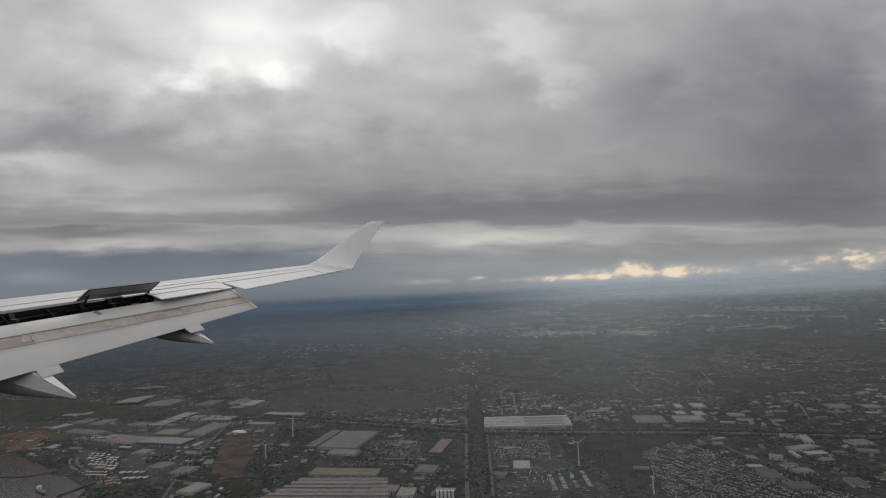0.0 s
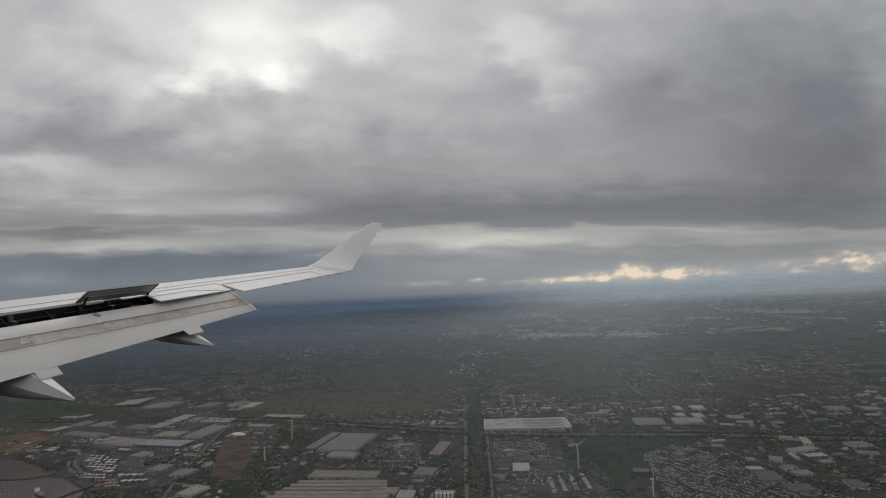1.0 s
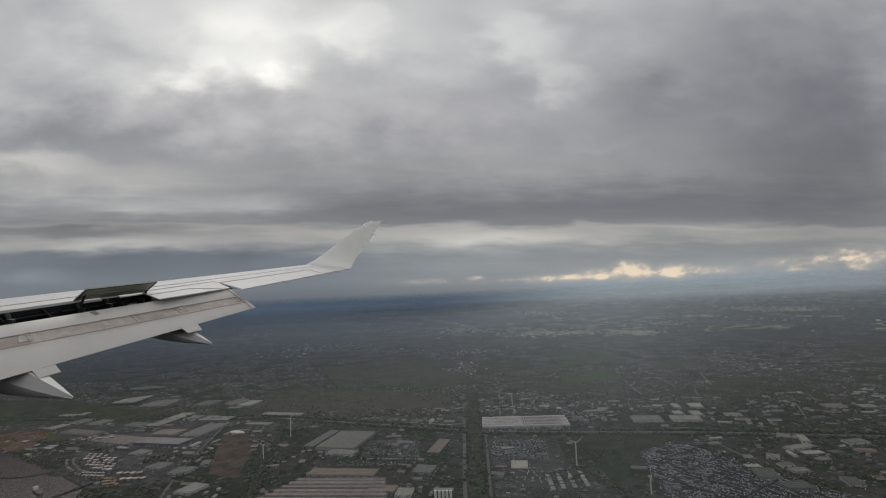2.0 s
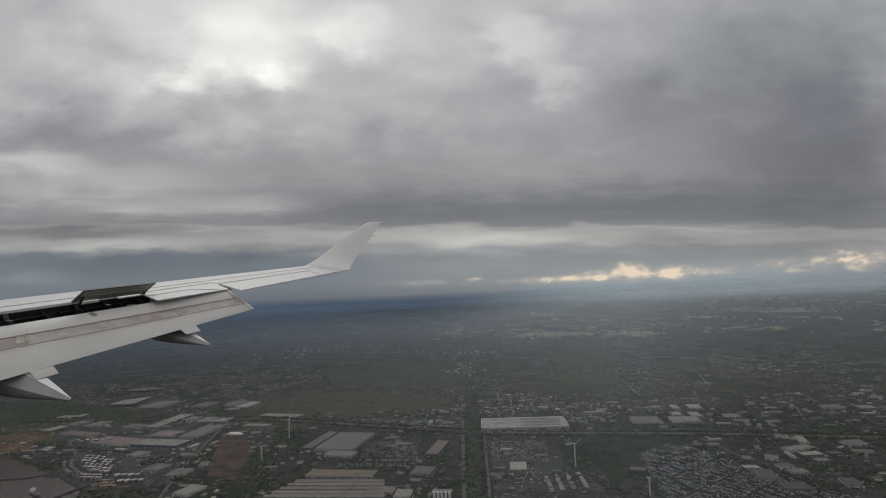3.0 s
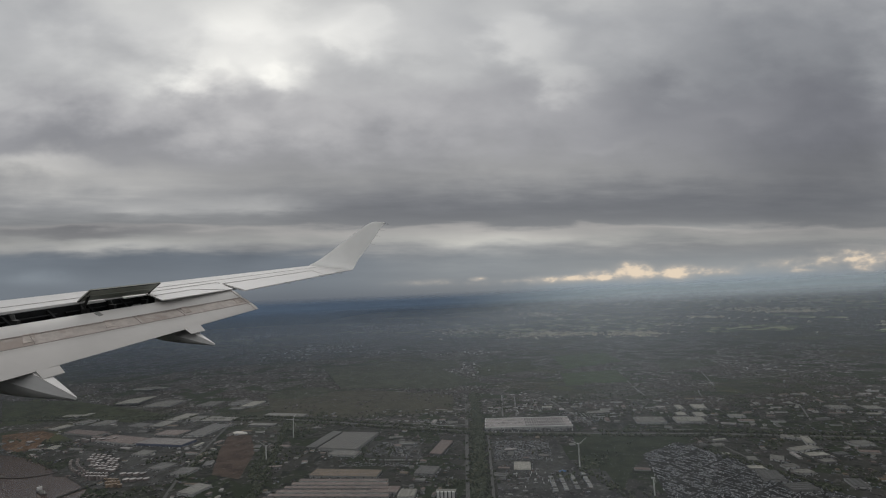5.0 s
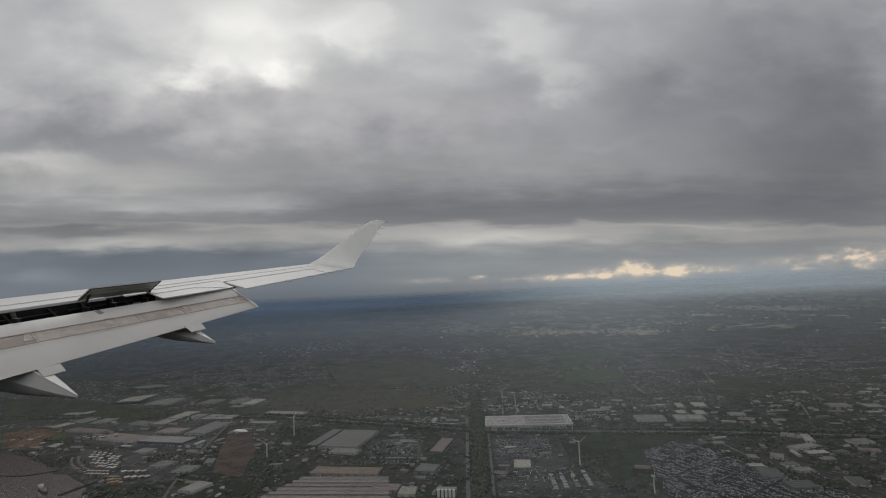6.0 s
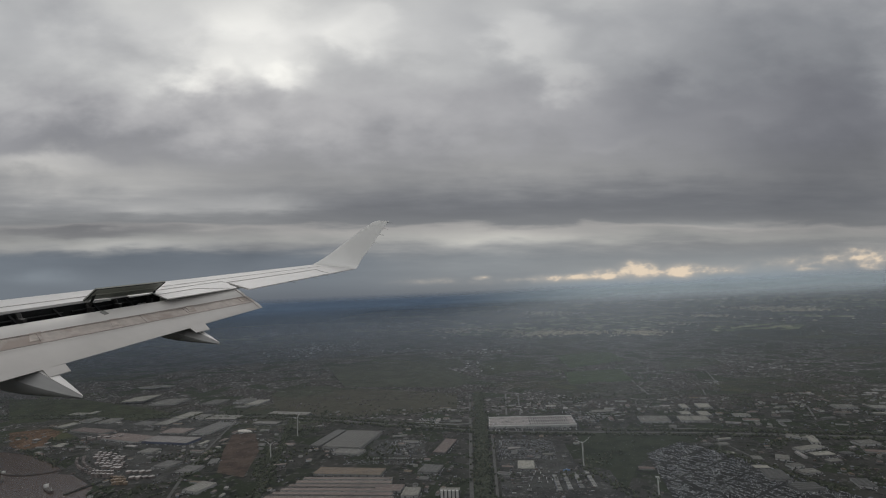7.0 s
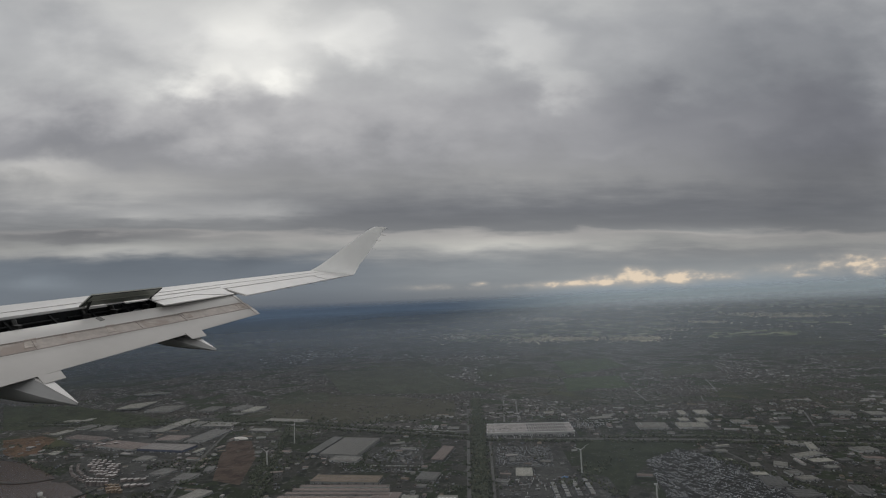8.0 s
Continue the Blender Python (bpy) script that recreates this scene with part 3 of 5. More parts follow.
def seam(points, width=0.022, w=0.006):
    b = bmesh.new()
    for p, q in zip(points, points[1:]):
        d = (q - p); d.z = 0; d.normalize()
        side = Vector((-d.y, d.x, 0)) * width / 2
        up = Vector((0, 0, w))
        slab(b, [p + side + up, p - side + up, q - side + up, q + side + up], 0.004)
    return part("seam", b, SEAM, wing, "dark sealant line")


seam([at(0.37, -12.6, 0.003), at(0.37, -0.3, 0.003)], 0.009)
seam([at(0.615, -3.72), at(0.62, -0.95), at(0.86, -1.18), at(1.10, -1.32)], 0.012)
seam([at(0.505, -5.05), at(0.505, -3.66)], 0.012)
seam([at(0.70, -5.25), at(0.69, -4.5), at(0.93, -4.2)], 0.010)
seam([at(0.62, -3.72), at(1.10, -4.07)], 0.03)

# raised spoiler over the open bay
def raised(name, a, b, aft, up, mat):
    bmx = bmesh.new()
    d = Vector(b) - Vector(a)
    out = Vector((d.y, -d.x, 0)).normalized() * aft + Vector((0, 0, up))
    nrm = d.cross(out).normalized()
    slab(bmx, [Vector(a), Vector(b), Vector(b) + out, Vector(a) + out], 0.016, nrm if nrm.z < 0 else -nrm)
    flat = part(name, bmx, mat, wing, "raised spoiler with dark primed underside")
    under = nrm if nrm.z < 0 else -nrm
    for s0, s1, t0, t1 in ((0.0, 1.0, 0.95, 1.0), (0.0, 0.02, 0.0, 0.95), (0.985, 1.0, 0.0, 0.95)):
        bmx = bmesh.new()
        slab(bmx, [Vector(a) + d * p + out * q + under * 0.016 for p, q in ((s0, t0), (s1, t0), (s1, t1), (s0, t1))], 0.006, under)
        part("rim", bmx, CARBON, flat, "black rubber edge seal")
    bmx = bmesh.new()
    slab(bmx, [Vector(a) + d * p + out * q + under * 0.016 for p, q in ((0.03, 0.44), (0.97, 0.44), (0.97, 0.50), (0.03, 0.50))], 0.008, under)
    part("stiffener", bmx, mat, flat)
    return flat


lifted = raised("spoiler_raised", (-1.33, -6.02, 0.015), (-0.98, -5.07, 0.015), 0.23, 0.19, PRIMER)

# open bay: spar wall, floor, ribs, rods and hinges; its shade is put into the near-black colour
bm = bmesh.new()
slab(bm, [at(0.505, -12.8, -0.02), at(0.505, -4.9, -0.02), at(0.52, -4.9, -0.02), at(0.52, -12.8, -0.02)], 0.34)
slab(bm, [at(0.50, -12.8, -0.20), at(0.50, -4.9, -0.20), at(0.72, -4.9, -0.20), at(0.72, -12.8, -0.20)], 0.02)
slab(bm, [at(0.64, -12.8, -0.11), at(0.64, -4.9, -0.09), at(0.60, -4.9, -0.20), at(0.60, -12.8, -0.20)], 0.01)
part("bay_wall", bm, CAVITY, wing, "open bay behind the spar, coloured near black as shade")
for v in np.arange(-9.6, -5.0, 0.46):
    bm = bmesh.new()
    slab(bm, [at(0.52, v, -0.03), at(0.52, v + 0.025, -0.03), at(0.60, v + 0.025, -0.09), at(0.60, v, -0.09)], 0.08)
    part("rib", bm, CAVITY, wing)
for a, b in ((-7.4, -6.3), (-6.2, -5.3)):
    bm = bmesh.new()
    tube(bm, at(0.55, a, -0.07), at(0.55, b, -0.07), 0.014)
    part("rod", bm, CAVITY, wing, "metal rod coloured near black with the bay")
for v in (-6.75, -5.98, -5.62, -5.14):
    bm = bmesh.new()
    tube(bm, at(0.53, v, -0.03), at(0.60, v - 0.05, -0.08), 0.03, 0.022)
    box(bm, -0.04, 0.04, -0.025, 0.025, -0.05, 0.03, Matrix.Translation(at(0.60, v - 0.05, -0.07)))
    part("actuator", bm, ACTUATOR, wing, "metal spoiler actuator darkened with the bay")
for v0, v1 in ((-5.94, -5.69), (-5.43, -5.07)):
    bm = bmesh.new()
    slab(bm, [at(0.515, v0, 0.0), at(0.515, v1, 0.0), at(0.565, v1 - 0.03, -0.010), at(0.565, v0 - 0.03, -0.010)], 0.014)
    part("hinge_strip", bm, WHITE, wing, "white hinge strip under the spoiler")
for v in (-6.0, -5.1):
    bm = bmesh.new()
    tube(bm, at(0.56, v, -0.06), at(0.60, v + 0.01, 0.07), 0.016)
    part("spoiler_strut", bm, ACTUATOR, lifted, "dark strut under the raised spoiler")

# flap: pale fore strip, worn strip, pale main panel, each row a straight line along the span
ROWS_FLAP = {
    "a": (Vector((-1.45, -6.95, -0.122)), Vector((-0.16, -4.03, -0.028))),
    "b": (Vector((-1.27, -7.14, -0.20)), Vector((0.04, -4.07, -0.13))),
    "c": (Vector((-1.14, -7.28, -0.27)), Vector((0.21, -4.14, -0.19))),
    "d": (Vector((-0.80, -7.63, -0.43)), Vector((0.37, -4.22, -0.26))),
}


def along(row, s):
    p, q = ROWS_FLAP[row]
    return p + (q - p) * s


def strip(name, r0, r1, mat, label, lift=0.0, thick=0.06, end=1.0, edge=0.025, swell=0.006):
    b = bmesh.new()
    p0, p1 = along(r0, end), along(r1, end)
    n = (along(r0, 0) - p0).cross(p1 - p0).normalized()
    n = n if n.z > 0 else -n
    S = np.linspace(-1.75, end, 14)
    rings = []
    for s in S:
        a, c = along(r0, s) + n * lift, along(r1, s) + n * lift
        top = [a.lerp(c, f) + n * swell * 4 * f * (1 - f) for f in (0.0, 0.12, 0.3, 0.5, 0.7, 0.88, 1.0)]
        rings.append(top + [c - n * edge, (a + c) / 2 - n * thick, a - n * thick])
    loft(b, rings)
    return part(name, b, mat, wing, label, True)


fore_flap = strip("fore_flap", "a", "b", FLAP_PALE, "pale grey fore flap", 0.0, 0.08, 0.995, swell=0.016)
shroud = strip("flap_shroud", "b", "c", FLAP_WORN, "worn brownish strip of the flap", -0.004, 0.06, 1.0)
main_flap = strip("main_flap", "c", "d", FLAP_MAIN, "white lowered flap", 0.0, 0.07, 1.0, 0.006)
FLAP_PLATE = material("flap_grimy_plate", (0.46, 0.41, 0.375), 0.6, 0.0, 14.0, 0.2, 0.6, (0.28, 0.23, 0.20), (0.45, 0.62))
for s in (0.055, 0.315, 0.64, 0.93):
    # riveted access plates on the worn strip
    bm = bmesh.new()
    lift = Vector((0, 0, 0.007))
    slab(bm, [along("b", s + e).lerp(along("c", s + e), f) + lift for e, f in ((0.0, -0.1), (0.034, -0.1), (0.034, 0.72), (0.0, 0.72))], 0.006)
    part("access_plate", bm, FLAP_PLATE, shroud, "worn riveted access plate")


def line_on_flap(r0, r1, f0, f1, s0, s1, width, mat):
    """A thin joint drawn on the flap."""
    b = bmesh.new()
    up = Vector((0.02, -0.02, 0.012))
    p, q = along(r0, s0).lerp(along(r1, s0), f0) + up, along(r0, s1).lerp(along(r1, s1), f1) + up
    d = (q - p).normalized()
    side = d.cross(Vector((0.3, -0.2, 0.9)).normalized()) * width / 2
    slab(b, [p + side, p - side, q - side, q + side], 0.006)
    return part("joint", b, mat, shroud, "dark joint line")


line_on_flap("a", "b", 0.97, 0.97, -1.0, 0.98, 0.007, JOINT)
line_on_flap("b", "c", 0.98, 0.98, -1.0, 0.98, 0.008, JOINT)
for s in (0.075, 0.43, 0.62):
    line_on_flap("b", "c", 0.0, 1.0, s, s + 0.012, 0.004, JOINT)
for pair in ("ab", "bc", "cd"):
    line_on_flap(pair[0], pair[1], 0.0, 1.0, 0.978, 0.978, 0.010, JOINT)
line_on_flap("a", "b", 0.05, 0.40, 0.305, 0.318, 0.06, FLAP_DULL)
for name, pts in (("flap_tab", [(-0.70, -7.36, -0.418), (-0.59, -7.41, -0.464), (-0.52, -7.21, -0.456), (-0.63, -7.15, -0.41), (-0.72, -7.11, -0.376), (-0.79, -7.32, -0.384)]),
                  ("flap_tab", [(-0.10, -5.62, -0.328), (0.00, -5.65, -0.372), (0.09, -5.44, -0.366), (-0.01, -5.37, -0.32), (-0.10, -5.33, -0.286), (-0.19, -5.58, -0.294)])):
    bm = bmesh.new()
    slab(bm, [Vector(p) for p in pts], 0.008)
    part(name, bm, FLAP_MAIN, main_flap)


def fairing(tip, forward, wide, deep):
    """A flap track fairing: flat on top, a rounded keel below, ending in a point."""
    b = bmesh.new()
    tip, forward = Vector(tip), Vector(forward)
    d = forward.normalized()
    side = d.cross(Vector((0, 0, 1))).normalized()
    up = side.cross(d)
    rings = []
    for s in (0.0, 0.09, 0.18, 0.28, 0.38, 0.5, 0.62, 0.74, 0.87, 1.0):
        w = 0.03 + 0.97 * (1 - (1 - min(1.0, s / 0.42)) ** 1.6) * (1 - 0.7 * max(0.0, (s - 0.62) / 0.38) ** 2)
        low = 0.03 + 0.97 * math.sin(math.pi / 2 * min(1.0, s / 0.64)) ** 1.15 * (1 - 0.7 * max(0.0, (s - 0.68) / 0.32) ** 2)
        c = tip + forward * s
        ring = [c + side * y * w * wide / 2 + up * (0.012 if y >= 0 else 0.30 * wide * w * y) for y in (-1.0, -0.5, 0.0, 0.5, 1.0)]
        ring += [c + side * math.cos(t) * w * wide / 2 - up * (math.sin(t) * low * deep + 0.30 * wide * w * max(0.0, -math.cos(t))) for t in np.linspace(0.15, math.pi - 0.15, 9)]
        rings.append(ring)
    loft(b, rings)
    body = part("flap_track_fairing", b, FAIRING, wing, "grey pointed flap track fairing", True)
    # light painted on: the tail's upper face is white against the shaded grey body, with a sharp edge
    b = bmesh.new()
    loft(b, [[p + up * 0.008 for p in ring[2:5]] + [p - up * 0.004 for p in ring[4:1:-1]] for ring in rings[:6]])
    part("tail_face", b, WHITE, body, "upper face of the fairing whitened as if lit")
    return body


fairing((-0.17, -7.50, -0.60), (-2.1, 0.45, 0.55), 0.30, 0.38)
fairing((0.33, -5.64, -0.50), (-2.0, 0.55, 0.48), 0.28, 0.31)

# winglet, blended into the tip
bm = bmesh.new()
RIBS = [((0, -0.01, -0.002), (1.11, -0.01, -0.002)), ((0.144, 0.03, 0.085), (1.135, 0.05, 0.035)), ((0.321, 0.08, 0.23), (1.155, 0.09, 0.11)), ((0.509, 0.14, 0.405), (1.21, 0.14, 0.26)),
        ((0.70, 0.19, 0.597), (1.31, 0.18, 0.412)), ((1.086, 0.30, 0.956), (1.50, 0.29, 0.76)), ((1.318, 0.38, 1.169), (1.674, 0.41, 1.117)), ((1.412, 0.41, 1.225), (1.74, 0.44, 1.22)), ((1.50, 0.43, 1.255), (1.773, 0.45, 1.275))]
rings = []
for i, (a, b) in enumerate(RIBS):
    a, b = Vector(a), Vector(b)
    f = min(1.0, i / 4)
    nrm = Vector((0, -0.93 * f, 1 - 0.65 * f)).normalized()
    c = (b - a).length
    ring = [a + (b - a) * s + nrm * c * h for s, h in ((0, 0), (0.05, 0.008), (0.2, 0.012), (0.5, 0.010), (0.8, 0.004), (1.0, 0.0), (0.8, -0.012), (0.5, -0.03), (0.2, -0.03), (0.05, -0.018))]
    rings.append(ring)
loft(bm, rings)
part("winglet", bm, WINGLET, wing, "white upswept winglet", True)

# static wicks on the trailing edges
for p, d in ([(Vector((1.21, 0.14, 0.26)).lerp(Vector((1.76, 0.45, 1.26)), s), Vector((0.16, 0, -0.005))) for s in (0.42, 0.64, 0.80, 0.97)]
             + [(at(1.115, v), Vector((0.15, -0.02, -0.02))) for v in (-2.9, -2.1, -1.6, -1.2, -0.8)]):
    bm = bmesh.new()
    tube(bm, p - d * 0.15, p + d * 0.8, 0.004, 0.002, 6)
    part("static_wick", bm, CARBON, wing, "thin black static wick")

# ---- haze painted on translucent sheets, thicker where the land behind it is farther ----
def veil(radius, most, reach, colour, least, far_veil=False):
    m = bpy.data.materials.new("mist")
    m.use_nodes = True
    q = Graph(m.node_tree)
    for n in list(m.node_tree.nodes):
        m.node_tree.nodes.remove(n)
    spot = q.node("ShaderNodeTexCoord").outputs["Object"]
    sx, _, z = q.split(spot)
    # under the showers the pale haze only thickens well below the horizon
    fade = q.smooth(z, EYE + (0.018 if far_veil else 0.001) * radius, EYE - 0.005 * radius if far_veil else q.smooth(sx, -0.10 * radius, 0.40 * radius, EYE - 0.065 * radius, EYE - 0.010 * radius))
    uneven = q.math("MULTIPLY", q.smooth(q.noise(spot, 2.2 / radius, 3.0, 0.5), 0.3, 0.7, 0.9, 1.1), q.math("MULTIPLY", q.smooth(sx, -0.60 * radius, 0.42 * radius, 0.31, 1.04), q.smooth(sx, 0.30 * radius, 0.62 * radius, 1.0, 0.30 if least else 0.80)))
    if far_veil:
        # painted tint: shade-dark blue at left, pale haze blue at right
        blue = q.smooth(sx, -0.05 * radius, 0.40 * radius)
        # the painted shade under the showers sits left; elsewhere the far country stays clear
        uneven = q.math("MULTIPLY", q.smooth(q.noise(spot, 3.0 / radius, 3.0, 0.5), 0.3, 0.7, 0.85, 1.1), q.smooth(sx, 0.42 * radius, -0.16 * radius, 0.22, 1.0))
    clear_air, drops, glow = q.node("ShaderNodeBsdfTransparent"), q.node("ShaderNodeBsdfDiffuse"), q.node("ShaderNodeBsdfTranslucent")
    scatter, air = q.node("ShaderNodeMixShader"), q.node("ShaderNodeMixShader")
    tint = q.mix(blue, colour, (0.80, 0.93, 1.0, 1.0)) if far_veil else colour
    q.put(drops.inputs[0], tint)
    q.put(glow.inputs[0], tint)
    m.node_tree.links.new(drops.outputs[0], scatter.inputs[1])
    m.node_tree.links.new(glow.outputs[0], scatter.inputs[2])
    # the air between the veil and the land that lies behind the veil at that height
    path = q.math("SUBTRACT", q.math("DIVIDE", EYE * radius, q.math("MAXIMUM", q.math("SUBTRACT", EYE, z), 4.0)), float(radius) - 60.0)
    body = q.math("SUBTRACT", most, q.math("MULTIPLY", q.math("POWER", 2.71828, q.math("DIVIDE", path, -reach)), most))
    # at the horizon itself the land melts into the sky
    melt = q.smooth(path, 12000.0, 60000.0, least, q.smooth(sx, -0.05 * radius, 0.40 * radius, 0.22, 0.42) if far_veil else 0.06)
    if far_veil:
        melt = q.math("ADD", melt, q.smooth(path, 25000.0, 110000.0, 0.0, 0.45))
    thick = q.math("ADD", q.math("MULTIPLY", uneven, body), melt) if far_veil else q.math("MULTIPLY", uneven, q.math("ADD", body, melt))
    q.put(air.inputs[0], q.math("MULTIPLY", fade, thick, clamp=True))
    m.node_tree.links.new(clear_air.outputs[0], air.inputs[1])
    m.node_tree.links.new(scatter.outputs[0], air.inputs[2])
    m.node_tree.links.new(air.outputs[0], q.node("ShaderNodeOutputMaterial").inputs[0])
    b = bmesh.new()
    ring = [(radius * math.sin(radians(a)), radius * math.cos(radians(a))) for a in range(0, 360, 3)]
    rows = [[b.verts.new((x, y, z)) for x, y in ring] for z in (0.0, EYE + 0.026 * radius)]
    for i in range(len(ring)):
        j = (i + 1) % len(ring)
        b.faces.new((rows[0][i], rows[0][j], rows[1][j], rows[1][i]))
    return tagged(part("mist_bank", b, m), "translucent sheet painted as grey blue haze", "mist", kind="structure")


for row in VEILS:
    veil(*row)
for row in FAR_VEILS:
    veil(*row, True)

# ---- works: sheds, tanks, turbines, lorries ----
def roofing(name, colour, vary=0.12):
    return material(name, colour, 0.55, 0, 0.10, 0.22, 0.7, tuple(c * 0.55 for c in colour), (0.48, 0.68), by_object=vary)


ROOFS = {
    "pale": roofing("pale_sheet_roof", (0.215, 0.208, 0.178), 0.25), "grey": roofing("grey_sheet_roof", (0.118, 0.114, 0.100), 0.3),
    "dark": roofing("dark_sheet_roof", (0.065, 0.064, 0.06)), "pink": roofing("faded_red_roof", (0.125, 0.090, 0.077)),
    "blue": roofing("pinkish_sheet_roof", (0.145, 0.13, 0.124)), "rust": roofing("rusty_brown_roof", (0.090, 0.060, 0.032)),
    "white": roofing("white_sheet_roof", (0.26, 0.24, 0.232), 0.02),
}
CLAD = material("grey_cladding", (0.27, 0.27, 0.268), 0.6, 0, 0.3, 0.12, by_object=0.55)
BLUE_CLAD = material("blue_cladding", (0.08, 0.095, 0.15), 0.6, 0, 0.3, 0.1)
WHITE_CLAD = material("white_cladding", (0.55, 0.55, 0.54), 0.6, 0, 0.3, 0.08)
DOOR = material("dark_loading_door", (0.05, 0.05, 0.055), 0.6, 0, 0.5, 0.1)
GLAZE = material("grimy_rooflight", (0.34, 0.36, 0.37), 0.35, 0, 0.5, 0.1)
STRIPE = material("dark_roof_seam", (0.05, 0.05, 0.055), 0.8)
NOTES = {"pale": "pale grey sheet-roofed industrial shed with loading doors", "grey": "grey sheet-roofed industrial shed in a yard", "dark": "dark-roofed low industrial shed in a yard",
         "pink": "faded reddish roofed long industrial shed", "blue": "large warehouse with pinkish roof and blue walls", "rust": "long shed with a rusty brown roof",
         "white": "very large white distribution warehouse beside the motorway"}


def shed(kind, x, y, w, d, h, turn, small=False):
    X, Y, Z, s = (float(v) for v in lay(np.array(float(x)), np.array(float(y))))
    m = pose(X, Y, Z, 0, 0, turn) @ Matrix.Scale(s, 4)
    t = thing("small_shed" if small else "industrial_shed", m, "small works building with a sheet roof" if small else NOTES[kind], "building", "small works buildings" if small else "industrial sheds")
    b = bmesh.new()
    box(b, -w / 2, w / 2, -d / 2, d / 2, -0.5, h - 1.2)
    part("wall", b, BLUE_CLAD if kind == "blue" else CLAD, t)
    # shallow gables side by side along the longer side
    along_x = w >= d
    span, length = (d, w) if along_x else (w, d)
    bays = max(1, round(span / (15 if kind != "white" else 60)))
    b = bmesh.new()
    o = 0.6
    for i in range(bays):
        y0, y1 = -span / 2 + span * i / bays - (o if i == 0 else 0), -span / 2 + span * (i + 1) / bays + (o if i == bays - 1 else 0)
        ym, rise = (y0 + y1) / 2, (y1 - y0) * 0.09
        prof = [(y0, h - 1.2), (y0, h - 0.8), (ym, h - 0.8 + rise), (y1, h - 0.8), (y1, h - 1.2)]
        ends = []
        for e in (-length / 2 - o, length / 2 + o):
            ends.append([b.verts.new((e, p, z) if along_x else (p, e, z)) for p, z in prof])
        for k in range(5):
            b.faces.new((ends[0][k], ends[0][(k + 1) % 5], ends[1][(k + 1) % 5], ends[1][k]))
        b.faces.new(ends[0][::-1]); b.faces.new(ends[1])
    part("roof", b, ROOFS[kind], t)
    if small:
        return t
    # loading doors in the wall that faces the yard
    n = int(min(8, max(2, w // 28)))
    for i in range(n):
        b = bmesh.new()
        c = -w / 2 + w * (i + 0.5) / n
        box(b, c - 2.4, c + 2.4, -d / 2 - 0.12, -d / 2 + 0.1, 0.0, min(5.0, h - 2.2))
        part("loading_door", b, DOOR, t)
    if kind in ("pale", "grey", "pink", "blue") and w * d > 4000:
        for i in range(int(length // 40)):
            c = -length / 2 + 20 + 40 * i
            for j in range(bays):
                b = bmesh.new()
                y0 = -span / 2 + span * (j + 0.16) / bays
                y1 = -span / 2 + span * (j + 0.42) / bays
                rise = span / bays * 0.18
                z0, z1 = h - 0.72 + rise * 0.16, h - 0.72 + rise * 0.42
                P = [(c - 0.9, y0, z0), (c + 0.9, y0, z0), (c + 0.9, y1, z1), (c - 0.9, y1, z1)]
                slab(b, [p if along_x else (p[1], p[0], p[2]) for p in P], 0.1)
                part("rooflight", b, GLAZE, t)
    return t


PALE_SHEDS = [(-2310, 3690, 165, 260, 10, 0), (-1622, 3031, 95, 169, 8, -11), (-2264, 2908, 72, 105, 7, -20), (-2435, 3222, 121, 60, 7, -11), (-2348, 3277, 43, 142, 7, -11), (-1314, 3337, 91, 157, 9, -12), (-152, 1688, 56, 66, 9, -7), (266, 1899, 62, 87, 8, -8), (1369, 1955, 116, 38, 8, 13), (1363, 1881, 77, 37, 8, 1), (1457, 2051, 30, 101, 8, -24), (1072, 1780, 50, 29, 7, -8)]
GREY_SHEDS = [(-2000, 3505, 190, 185, 9, -5), (-1509, 2986, 83, 96, 8, -11), (-1408, 2946, 77, 108, 8, -11), (-1307, 2920, 109, 93, 8, -11), (-1649, 2877, 87, 126, 7, -10), (-2208, 3032, 83, 102, 8, -20), (-2060, 2975, 96, 106, 8, -10), (-2580, 4252, 175, 131, 9, -14), (-2433, 4213, 110, 78, 9, -14), (-1635, 3416, 122, 143, 9, -12), (-1431, 3417, 95, 127, 9, -12), (-1365, 3214, 97, 48, 8, -12), (-972, 2962, 263, 64, 8, -17), (-1031, 2750, 156, 46, 8, -15), (-471, 2341, 184, 265, 12, -14)]
DARK_SHEDS = [(-1303, 2682, 109, 224, 8, -10), (-1779, 2878, 128, 76, 6, -21), (-600, 2390, 52, 266, 9, -14), (-94, 1906, 77, 83, 7, -16), (1071, 1701, 65, 92, 8, -16), (1095, 1596, 83, 59, 8, -1), (1282, 1604, 46, 67, 8, -18), (1452, 1880, 48, 29, 7, 7), (-1072, 2028, 77, 77, 7, -8), (-1208, 2105, 80, 74, 6, -17), (-1019, 2113, 36, 65, 6, 14)]
PINK_SHEDS = [(-1477, 2664, 148, 93, 7, -14), (-1672, 2556, 280, 101, 10, -23), (-1991, 2739, 269, 69, 10, -21), (-40, 2180, 54, 189, 9, -16), (-230, 1734, 95, 54, 8, -10)]
BLUE_SHEDS = [(-1400, 2470, 270, 95, 12, -15)]
RUST_SHEDS = [(-402, 1912, 264, 70, 9, -10)]
WHITE_SHEDS = [(391, 2521, 422, 175, 10.5, -5)]
MORE_PALE_SHEDS = [(1130, 2445, 53, 89, 11, -11), (1197, 2433, 73, 88, 11, -11), (1186, 2556, 45, 61, 9, -11), (1267, 2527, 50, 84, 9, -11), (1248, 2702, 34, 96, 9, -12), (1349, 2694, 64, 96, 9, -12)]
